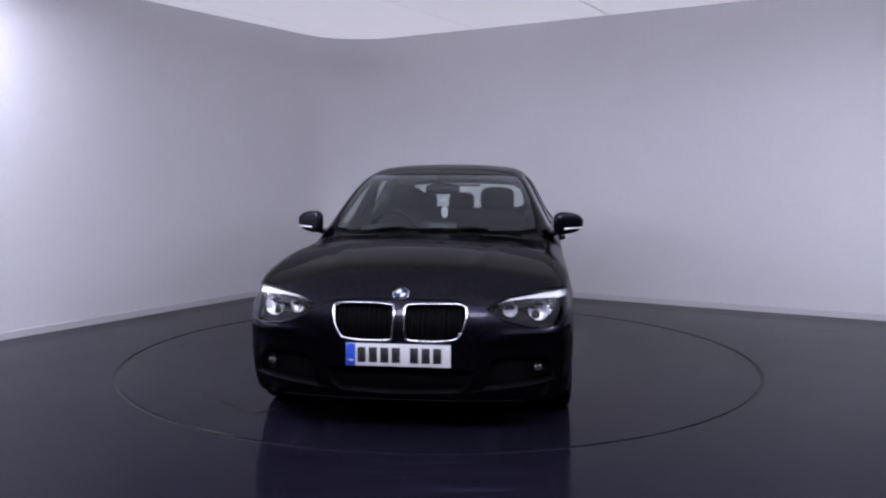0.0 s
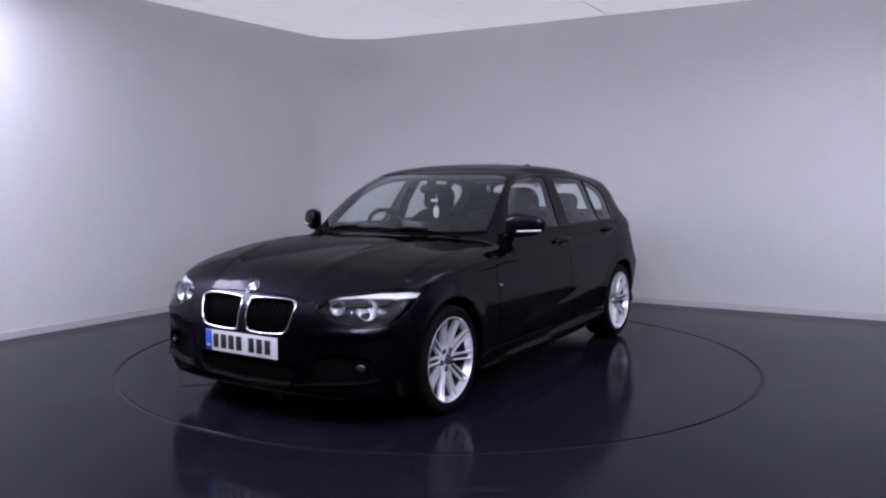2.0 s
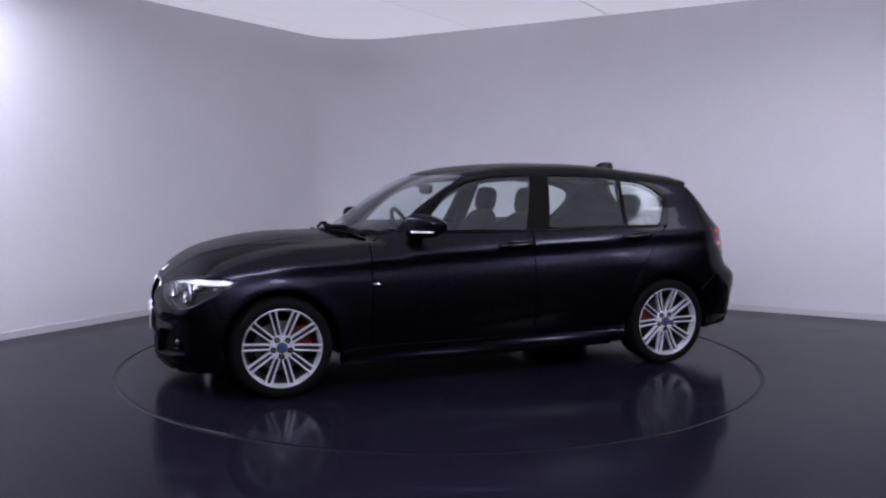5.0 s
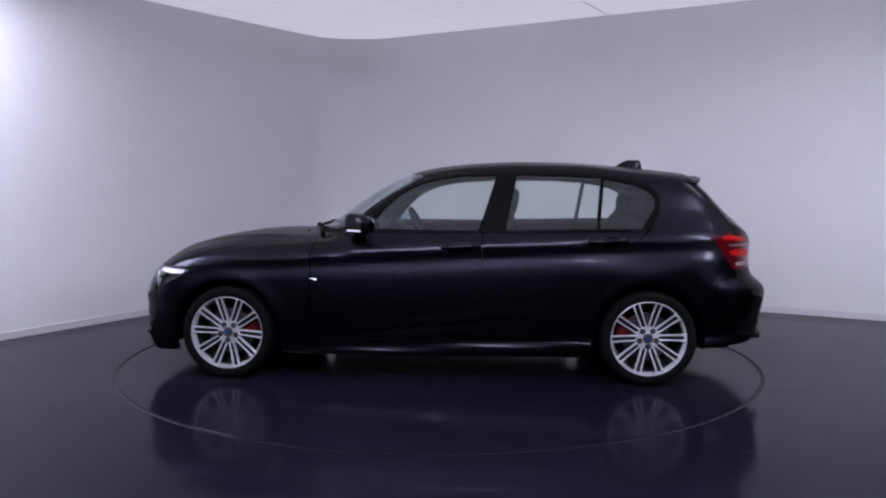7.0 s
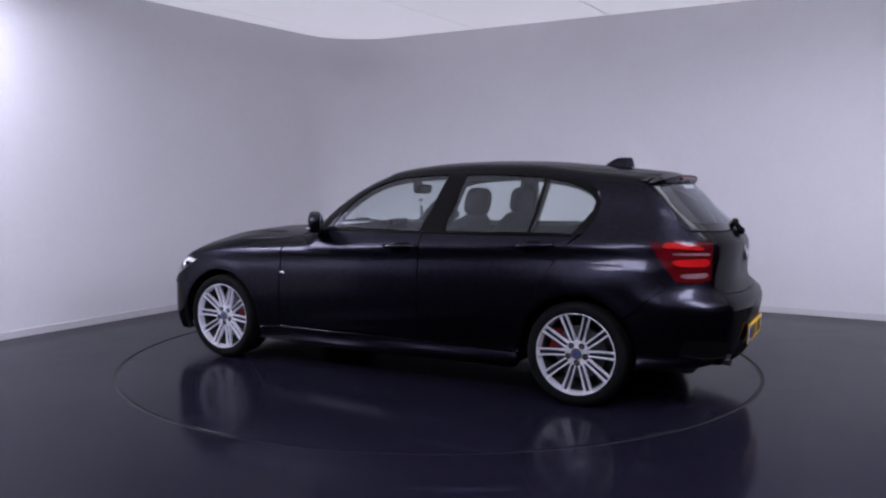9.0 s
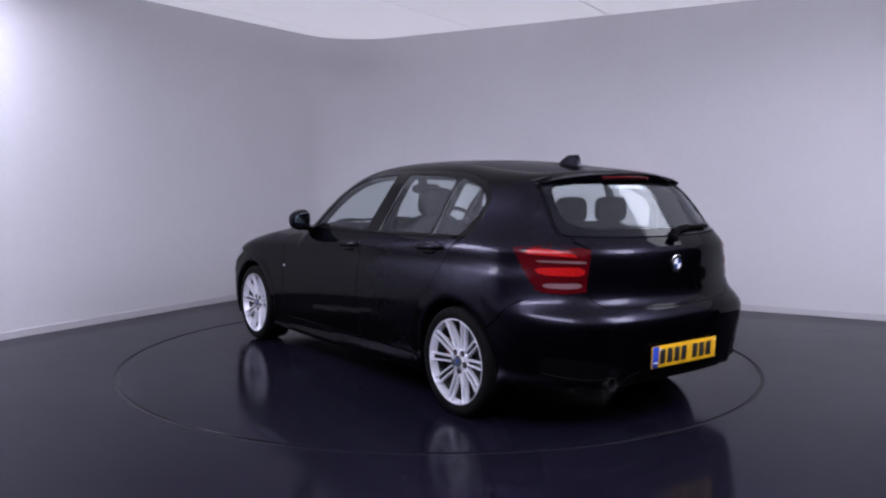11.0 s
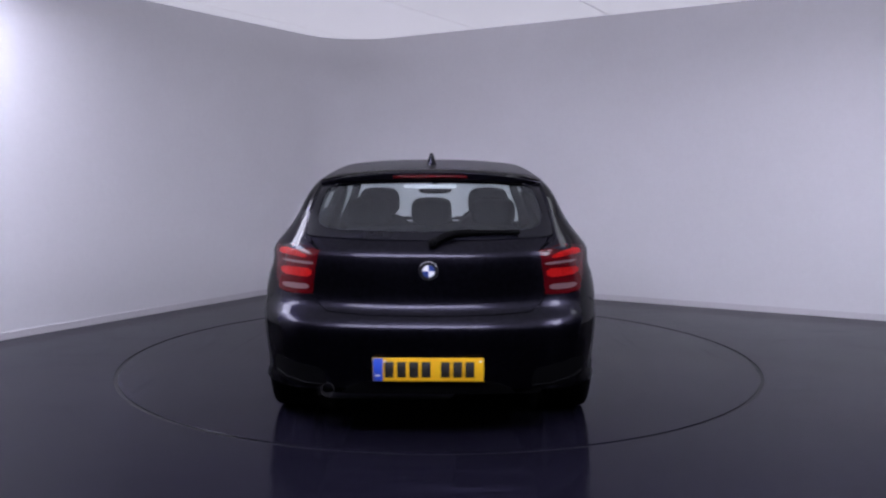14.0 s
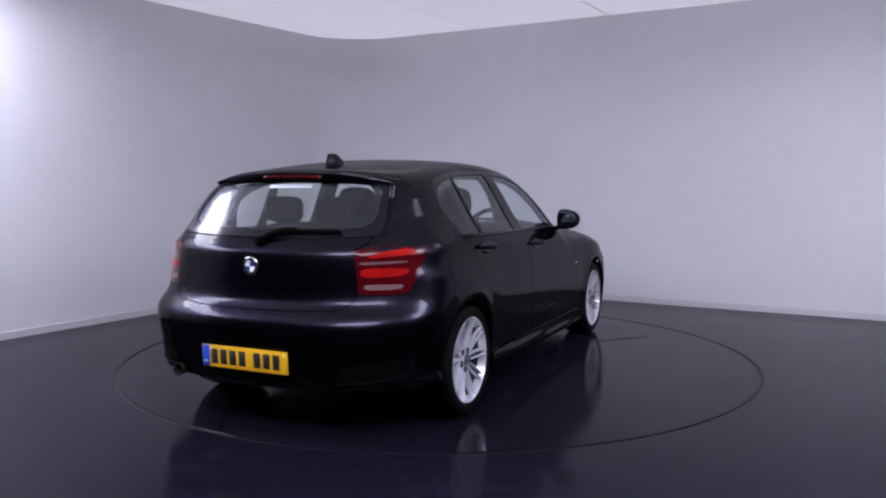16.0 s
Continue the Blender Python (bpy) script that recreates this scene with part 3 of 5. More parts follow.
DOOR_TOP = [(0.60, 0.952), (0.2, 0.955), (-0.3, 0.960), (-1.0, 0.972), (-1.335, 0.982)]
SURROUND = [(0.60, 0.955), (0.50, 1.035), (0.42, 1.098), (0.28, 1.205), (0.20, 1.252), (0.10, 1.292), (0.0, 1.317), (-0.1, 1.332), (-0.25, 1.343), (-0.4, 1.347), (-0.8, 1.347), (-1.05, 1.335),
            (-1.2, 1.315), (-1.33, 1.282), (-1.393, 1.238), (-1.428, 1.175), (-1.418, 1.09), (-1.388, 1.03), (-1.362, 0.985)]
FRONT_GLASS = [(0.44, 0.977), (0.34, 1.104), (0.265, 1.177), (0.20, 1.222), (0.118, 1.262), (0.01, 1.293), (-0.104, 1.311), (-0.25, 1.320), (-0.391, 1.324), (-0.275, 0.971)]
REAR_GLASS = [(-0.523, 1.324), (-0.8, 1.322), (-1.06, 1.305), (-1.016, 0.985), (-0.45, 0.976)]
QUARTER_GLASS = [(-1.085, 1.300), (-1.17, 1.287), (-1.25, 1.268), (-1.318, 1.240), (-1.366, 1.208), (-1.396, 1.165), (-1.39, 1.12), (-1.36, 1.076), (-1.295, 0.987), (-1.042, 0.987)]
DOOR_REAR = [(-1.335, 0.982), (-1.28, 0.92), (-1.215, 0.83), (-1.155, 0.74), (-1.10, 0.659), (-1.06, 0.56), (-1.035, 0.446), (-1.01, 0.36), (-0.965, 0.285)]
TAIL_OUT = [(-2.016, 0.529, 0.943), (-1.937, 0.696, 0.972), (-1.849, 0.792, 0.958), (-1.745, 0.82, 0.951), (-1.80, 0.83, 0.87), (-1.855, 0.81, 0.79), (-1.895, 0.795, 0.737), (-1.96, 0.69, 0.725), (-2.03, 0.572, 0.730), (-2.028, 0.556, 0.849)]
GATE = [(0.0, 0.990), (0.3, 0.993), (0.59, 1.003), (0.575, 0.975), (0.535, 0.945), (0.555, 0.85), (0.570, 0.74), (0.545, 0.69), (0.49, 0.655), (0.3, 0.645), (0.0, 0.642)]


def build_panels(car):
    def two(name, me, label=""):
        piece(name, me, car, label)
        piece(name, mirrored(me, name), car, label)

    hood = both(np.concatenate([NOSE_EDGE, np.array(LAMP_TOP[0:6]), HOOD_SIDE[::-1], COWL[::-1]]))
    piece("bonnet", panel("bonnet", hood, "x", PAINT, step=0.03), car)
    roof_side = S(*[p for p in SURROUND if p[0] < 0.05 and p[0] > -1.35])
    roof = both(np.concatenate([SCREEN_TOP[::-1], T((0.075, 0.556)), roof_side, S((-1.50, 1.272), (-1.60, 1.258), (-1.655, 1.250)), B((0.55, 1.285), (0.35, 1.30), (0.0, 1.305))]))
    piece("roof", panel("roof", roof, "x", PAINT, step=0.03, gap=0.001), car)
    screen = both(np.concatenate([SCREEN_BASE, SCREEN_SIDE, SCREEN_TOP]))
    piece("windscreen", panel("windscreen", screen, "x", SCREEN, gap=0.002, inset=0.004, depth=0.006), car, "clear windscreen glass")
    piece("cowl", panel("cowl", np.concatenate([COWL, T((0.63, 0.69)), SCREEN_BASE[::-1], (SCREEN_BASE * [1, -1, 1])[1:], T((0.63, -0.69)), (COWL * [1, -1, 1])[::-1][:-1]]), "x", PLASTIC, inset=0.016, gap=-0.004), car, "black plastic cowl below the windscreen")
    apil = np.concatenate([T((0.655, 0.69)), S(*[p for p in SURROUND if p[0] > -0.05]), T((0.075, 0.556)), SCREEN_SIDE[::-1], T((0.60, 0.682))])
    two("windscreen_pillar", panel("windscreen_pillar", apil, "x", PAINT, gap=0.0012))
    fend = np.concatenate([S((0.805, 0.285), (0.80, 0.5), (0.80, 0.7), (0.80, 0.82), (0.785, 0.90), (0.70, 0.935), (0.655, 0.945)), HOOD_SIDE, np.array(LAMP_TOP[5:]), np.array(LAMP_LOW[:2]),
                           S((1.715, 0.56), (1.69, 0.50)), arch(AXLE, 33, 184), S((0.985, 0.262))])
    two("front_wing", panel("front_wing", fend, "x", PAINT, step=0.03))
    fdoor = S((0.80, 0.285), (0.795, 0.5), (0.795, 0.7), (0.795, 0.82), (0.78, 0.90), (0.69, 0.935), (0.62, 0.95), *DOOR_TOP[1:3], (-0.303, 0.85), (-0.303, 0.6), (-0.303, 0.285))
    rdoor = S((-0.307, 0.285), (-0.307, 0.6), (-0.307, 0.85), (-0.307, 0.96), (-1.0, 0.972), *DOOR_REAR)
    two("front_door", panel("front_door", fdoor, "x", PAINT, step=0.03))
    two("rear_door", panel("rear_door", rdoor, "x", PAINT, step=0.03))
    sur = np.concatenate([S(*SURROUND), S((-1.335, 0.984), (-1.0, 0.974), (-0.3, 0.962), (0.2, 0.957))])
    two("window_surround", panel("window_surround", sur, "x", TRIM, gap=0.001, depth=0.05, step=0.03, holes=[S(*FRONT_GLASS), S(*REAR_GLASS), S(*QUARTER_GLASS)]), "gloss black window surround")
    for o in (FRONT_GLASS, REAR_GLASS):
        two("door_glass", panel("door_glass", S(*o), "x", GLASS, gap=-0.003, inset=0.006, depth=0.004), "clear door glass")
    two("quarter_glass", panel("quarter_glass", S(*QUARTER_GLASS), "x", GLASS, gap=-0.003, inset=0.006, depth=0.004), "clear rear quarter glass")
    quarter = np.concatenate([S((-1.362, 0.985)), S(*SURROUND[13:18])[::-1], S((-1.50, 1.272), (-1.60, 1.258), (-1.655, 1.250)), B((0.575, 1.262), (0.605, 1.17), (0.628, 1.07), (0.63, 1.0), (0.600, 0.976), (0.575, 0.968), (0.546, 0.950)),
                              np.array(TAIL_OUT[1:7]), S((-1.83, 0.70), (-1.76, 0.655), (-1.70, 0.59)), arch(AXLE - 2 * AXLE, 140, -4), S((-0.972, 0.28)), S(*DOOR_REAR[1:-1])[::-1]])
    qorder = np.concatenate([S(*SURROUND[13:])[::1][::-1], S((-1.50, 1.272), (-1.60, 1.258), (-1.655, 1.250)), quarter[9:]])
    two("rear_quarter", panel("rear_quarter", qorder, "x", PAINT, step=0.03))
    sill = S((0.99, 0.258), (0.80, 0.278), (-0.3, 0.278), (-0.985, 0.274), (-0.985, 0.19), (-0.6, 0.172), (0.5, 0.168), (0.985, 0.178))
    two("side_skirt", panel("side_skirt", sill, "x", PAINT, gap=0.002, depth=0.06))
    # nose
    kid = N((0.022, 0.655), (0.05, 0.668), (0.29, 0.672), (0.338, 0.655), (0.335, 0.60), (0.312, 0.52), (0.27, 0.490), (0.05, 0.488), (0.03, 0.51))
    mouth_half = N((0.0, 0.352), (0.30, 0.352), (0.37, 0.342), (0.345, 0.27), (0.30, 0.232), (0.0, 0.222))
    cheek = np.array([tuple(p) for p in N((0.47, 0.40), (0.60, 0.415), (0.73, 0.40), (0.77, 0.345), (0.77, 0.29), (0.62, 0.268), (0.42, 0.25), (0.44, 0.32))])
    right = lambda o: np.array(o) * [1, -1, 1]
    bump_half = np.concatenate([NOSE_EDGE, np.array([LAMP_TOP[0]]), np.array(LAMP_LOW[1:])[::-1], S((1.715, 0.56), (1.69, 0.50)), arch(AXLE, 32, -20, 10), S((1.70, 0.18)),
                                N((0.72, 0.172), (0.5, 0.178), (0.0, 0.182))])
    piece("front_bumper", panel("front_bumper", both(bump_half), "front", PAINT, step=0.03, holes=[kid, right(kid), both(mouth_half), cheek, right(cheek)], depth=0.04, hole_mat=PLASTIC), car)
    piece("lower_intake", panel("lower_intake", both(mouth_half), "front", PLASTIC, gap=-0.01, inset=0.045), car, "black lower intake mesh")
    two("side_intake", panel("side_intake", cheek, "front", PLASTIC, gap=-0.01, inset=0.04), "black side intake")
    kid_back = panel("grille_backing", kid, "front", PLASTIC, gap=-0.006, inset=0.035)
    for side in (1, -1):
        flip = (lambda me, n: me) if side == 1 else mirrored
        g = piece("kidney_grille", flip(kid_back, "grille_backing"), car, "black slatted grille with a chrome rim")
        ring = outline_tube("chrome_rim", kid, "front", 0.0065, CHROME, 0.0)
        piece("chrome_rim", flip(ring, "chrome_rim"), g, "polished chrome rim")
        for i in range(11):
            y = 0.045 + i * 0.0265
            zt, zb = (0.662, 0.492) if i < 10 else (0.65, 0.52)
            p = N((y, zt), (y, (zt + zb) / 2), (y, zb)) - [0.026, 0, 0]
            sl = tube_mesh("grille_slat", [Vector(q) for q in p], 0.0045, PLASTIC, 6)
            piece("grille_slat", flip(sl, "grille_slat"), g)
    # tail
    glass_half = B((0.0, 1.300), (0.35, 1.292), (0.556, 1.270), (0.592, 1.17), (0.617, 1.07), (0.618, 1.014), (0.590, 1.0065), (0.3, 0.9965), (0.0, 0.9935))
    clear_half = B((0.0, 1.290), (0.35, 1.284), (0.47, 1.274), (0.528, 1.240), (0.553, 1.18), (0.566, 1.12), (0.556, 1.075), (0.51, 1.050), (0.42, 1.042), (0.3, 1.040), (0.0, 1.036))
    gate = piece("tailgate", panel("tailgate", both(B(*GATE)), "rear", PAINT, step=0.03), car)
    piece("rear_window_border", panel("rear_window_border", both(glass_half), "rear", FRIT, gap=0.002, depth=0.03, holes=[both(clear_half)]), gate, "gloss black glass border")
    piece("rear_window", panel("rear_window", both(clear_half), "rear", GLASS, gap=-0.004, inset=0.004, depth=0.004), gate, "clear rear window")
    gate_side = np.concatenate([B((0.558, 1.268), (0.594, 1.17), (0.619, 1.07), (0.620, 1.012), (0.594, 1.0), (0.578, 0.978)), B((0.60, 0.975), (0.628, 1.0), (0.627, 1.07), (0.603, 1.17), (0.570, 1.262))])
    two("tailgate_edge", panel("tailgate_edge", gate_side, "rear", PAINT, gap=0.001))
    rb = np.concatenate([B(*GATE[::-1][:4]), np.array(TAIL_OUT[6:9])[::-1], S((-1.83, 0.70), (-1.76, 0.655), (-1.70, 0.59)), arch(-AXLE, 141, 190, 12), S((-1.72, 0.255)), B((0.70, 0.262), (0.4, 0.284), (0.0, 0.286))])
    piece("rear_bumper", panel("rear_bumper", both(rb), "rear", PAINT, step=0.03, depth=0.04), car)
    two("tail_lamp", panel("tail_lamp", np.array(TAIL_OUT), "rear", REDLENS, gap=0.001, depth=0.03), "red tail lamp lens")
    return hood

# ---------------------------------------------------------------- wheels and running gear
def build_wheel():
    """A wheel at the origin, its face towards +y."""
    wheel = new("wheel", lathe_mesh("wheel", [(0.232, -0.004), (0.236, 0.002), (0.2345, 0.008), (0.231, 0.009), (0.2285, 0.005), (0.2265, -0.006), (0.222, -0.022), (0.217, -0.036), (0.222, -0.038), (0.228, -0.016)], SILVER, 72, True))
    tagged(wheel, "silver alloy wheel with ten twin spokes")
    piece("tyre", lathe_mesh("tyre", [(0.228, -0.002), (0.235, 0.005), (0.252, 0.011), (0.270, 0.011), (0.286, 0.006), (0.296, -0.006), (0.300, -0.03), (0.301, -0.05), (0.2965, -0.053), (0.2965, -0.060), (0.3015, -0.063),
                                      (0.302, -0.10), (0.297, -0.103), (0.297, -0.110), (0.302, -0.113), (0.301, -0.16), (0.296, -0.20), (0.280, -0.215), (0.250, -0.218), (0.236, -0.21)], RUBBER, 80, True), wheel, "black rubber tyre")
    # one spoke: a tapered bar with a raised ridge, reaching from the hub to the rim
    bm = bmesh.new()
    stations = [(0.052, 0.0075, -0.024, 0.034), (0.10, 0.0054, -0.019, 0.030), (0.16, 0.0052, -0.012, 0.026), (0.205, 0.0058, -0.003, 0.022), (0.2285, 0.0080, 0.003, 0.020)]
    rows = []
    for r, w, y, d in stations:
        rows.append([bm.verts.new((u, v, r)) for u, v in ((-w, y - d), (-w, y - 0.006), (-w * 0.55, y), (w * 0.55, y), (w, y - 0.006), (w, y - d))])
    for p, q in zip(rows, rows[1:]):
        for k in range(6):
            bm.faces.new((p[k], p[(k + 1) % 6], q[(k + 1) % 6], q[k]))
    bm.faces.new(rows[0])
    bm.faces.new(rows[-1][::-1])
    spoke = mesh_from(bm, "spoke", SILVER, True, 30)
    # flat web between the twins, coloured dark for the groove's shade
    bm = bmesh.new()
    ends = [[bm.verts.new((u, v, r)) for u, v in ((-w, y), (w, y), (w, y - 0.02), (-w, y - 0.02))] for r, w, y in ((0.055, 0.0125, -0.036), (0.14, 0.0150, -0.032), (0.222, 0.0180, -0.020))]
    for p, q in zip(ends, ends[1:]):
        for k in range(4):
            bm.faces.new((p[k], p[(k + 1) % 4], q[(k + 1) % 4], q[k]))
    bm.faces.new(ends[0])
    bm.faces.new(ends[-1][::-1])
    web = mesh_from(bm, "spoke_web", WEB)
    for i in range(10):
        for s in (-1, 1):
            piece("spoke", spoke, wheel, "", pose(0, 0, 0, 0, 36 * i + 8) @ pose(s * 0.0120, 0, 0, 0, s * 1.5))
        piece("spoke_web", web, wheel, "near-black web standing for the shaded groove between the twin spokes", pose(0, 0, 0, 0, 36 * i + 8))
    piece("hub", lathe_mesh("hub", [(0.0, -0.018), (0.034, -0.018), (0.036, -0.022), (0.068, -0.026), (0.074, -0.034), (0.074, -0.06), (0.0, -0.06)], SILVER, 40), wheel)
    cap = piece("hub_cap", lathe_mesh("hub_cap", [(0.0, -0.011), (0.020, -0.0115), (0.031, -0.013), (0.033, -0.018), (0.0, -0.02)], DARKMETAL, 32), wheel, "dark hub cap with a blue and white disc")
    piece("hub_disc", lathe_mesh("hub_disc", [(0.0, -0.0095), (0.013, -0.010), (0.014, -0.0115), (0.0, -0.012)], BLUE, 24), wheel, "small blue disc")
    # black discs on the hub paint the shade inside the bolt holes
    well = lathe_mesh("bolt_hole_shade", [(0.0, -0.0225), (0.0150, -0.0225), (0.0165, -0.0205), (0.0180, -0.0225), (0.0180, -0.03), (0.0, -0.03)], GAP, 16)
    bolt = lathe_mesh("wheel_bolt", [(0.0, -0.0185), (0.006, -0.0185), (0.0075, -0.020), (0.0075, -0.026), (0.0, -0.026)], DARKMETAL, 6)
    for i in range(5):
        w = radians(72 * i + 26)
        m = pose(0.053 * math.sin(w), 0, 0.053 * math.cos(w))
        piece("bolt_hole_shade", well, wheel, "", m)
        piece("wheel_bolt", bolt, wheel, "", m)
    # barrel coloured dark in place of the shade behind the spokes
    piece("barrel", lathe_mesh("barrel", [(0.219, -0.034), (0.209, -0.060), (0.204, -0.105), (0.203, -0.19), (0.0, -0.19)], BARREL, 48), wheel, "inner barrel darkened to stand for the shade inside the wheel")
    return wheel


def build_running_gear(car):
    wheel = build_wheel()
    wheel.parent = car
    turn_by = {1: {1: 6, -1: 20}, -1: {1: 12, -1: 11}}
    first = True
    for ex in (1, -1):
        for side in (1, -1):
            m = pose(ex * AXLE, side * HUB_Y, HUB_Z, 0, turn_by[ex][side], 0 if side == 1 else 180)
            if first:
                wheel.matrix_basis = m
                first = False
            else:
                copy_thing(wheel, m).parent = car
            disc = lathe_mesh("brake_disc", [(0.07, -0.085), (0.15, -0.085), (0.152, -0.10), (0.07, -0.10)], DARKMETAL, 48, True)
            piece("brake_disc", disc, car, "", m)
            cal = lathe_mesh("brake_caliper", [(0.105, -0.066), (0.175, -0.066), (0.185, -0.075), (0.185, -0.12), (0.105, -0.12)], CALIPER, 14, True, (radians(-24), radians(24)))
            piece("brake_caliper", cal, car, "red brake caliper", pose(ex * AXLE, side * HUB_Y, HUB_Z, 0, 0, 0 if side == 1 else 180) @ pose(0, 0, 0, 0, 200 if (ex == 1) == (side == 1) else -20))
            liner = lathe_mesh("wheel_arch_liner", [(0.343, -0.012), (0.343, -0.36), (0.0, -0.36)], PLASTIC, 32, False, (radians(-11), radians(191)))
            piece("wheel_arch_liner", liner if side == 1 else mirrored(liner, "wheel_arch_liner"), car, "black arch liner", pose(ex * AXLE, side * 0.862, HUB_Z))
    piece("underbody", box_mesh("underbody", (3.3, 1.0, 0.14), PLASTIC, 0.03, 2, (0.0, 0, 0.25)), car, "dark underbody")
    for x, l in ((0.0, 1.86),):
        piece("floor_pan", box_mesh("floor_pan", (l, 1.56, 0.05), PLASTIC, 0.02, 2, (x, 0, 0.20)), car)
    piece("rear_valance", box_mesh("rear_valance", (0.34, 1.1, 0.10), PLASTIC, 0.03, 2, (-1.92, 0, 0.30)), car)
    piece("radiator_panel", box_mesh("radiator_panel", (0.10, 1.2, 0.46), PLASTIC, 0.02, 2, (1.80, 0, 0.43)), car)
    piece("front_undertray", box_mesh("front_undertray", (0.30, 1.0, 0.03), PLASTIC, 0.01, 2, (1.80, 0, 0.235)), car)
    # exhaust
    pipe = lathe_mesh("exhaust_pipe", [(0.028, 0.22), (0.030, 0.0), (0.034, -0.03), (0.0345, -0.034), (0.031, -0.034), (0.029, -0.02), (0.026, 0.15), (0.0, 0.15)], BARREL, 28)
    piece("exhaust_pipe", pipe, car, "dark metal exhaust tailpipe", pose(-2.095, 0.485, 0.280, 0, 0, -90))
    piece("silencer", box_mesh("silencer", (0.28, 0.66, 0.13), DARKMETAL, 0.04, 3, (-1.80, 0.2, 0.245)), car, "grey metal silencer")


# ---------------------------------------------------------------- lamps, badges and trim
def build_roundel(car, where, normal, r, name):
    """A round badge of plain quarters in a metal ring."""
    base = lathe_mesh(name, [(0.0, 0.002), (r * 0.94, 0.002), (r, 0.0), (r, -0.006), (0.0, -0.006)], CHROME, 40)
    n = Vector(normal)
    across = n.cross(Vector((0, 0, 1))).normalized()
    turn_m = Matrix((across, n, across.cross(n))).transposed().to_4x4()
    badge = piece(name, base, car, "round badge of blue and white quarters", Matrix.Translation(where) @ turn_m)
    piece("badge_ring", lathe_mesh("badge_ring", [(r * 0.64, 0.0035), (r * 0.90, 0.0035), (r * 0.92, 0.002), (r * 0.62, 0.002)], LAMPGREY, 40, True), badge, "dark ring")
    for k in range(4):
        q = lathe_mesh("badge_quarter", [(0.0, 0.0042), (r * 0.62, 0.0042), (r * 0.62, 0.002)], BLUE if k % 2 else WHITE, 10, False, (radians(90 * k), radians(90 * k + 90)))
        piece("badge_quarter", q, badge)
    return badge


def build_plate(car, where, turn_deg, mat, name, label, tilt_deg=0):
    """A registration plate: backing, blue strip and plain dark bars."""
    m = Matrix.Translation(where) @ pose(0, 0, 0, 0, 0, turn_deg) @ pose(0, 0, 0, 0, tilt_deg, 0)
    plate = piece(name, box_mesh(name, (0.008, 0.524, 0.113), mat, 0.003, 2), car, label, m)
    piece("plate_strip", box_mesh("plate_strip", (0.0095, 0.046, 0.110), PLATEBLUE, 0.001, 1), plate, "blue strip", pose(0.0006, -0.237, 0))
    piece("plate_mark", box_mesh("plate_mark", (0.002, 0.024, 0.008), PLATEWHITE, 0, 1), plate, "", pose(0.006, -0.237, -0.028))
    y = -0.183
    for k in range(7):
        if k == 4:
            y += 0.034
        piece("plate_bar", box_mesh("plate_bar", (0.002, 0.042, 0.076), INK, 0.001, 1), plate, "", pose(0.0046, y, 0))
        y += 0.0575
    screw = lathe_mesh("plate_screw", [(0.0, 0.002), (0.005, 0.0015), (0.0065, 0.0), (0.0, 0.0)], WHITE, 12)
    for y, z in ((-0.205, 0.040), (0.246, 0.040)):
        piece("plate_screw", screw, plate, "", pose(0.0042, y, z, 0, 0, -90))
    return plate


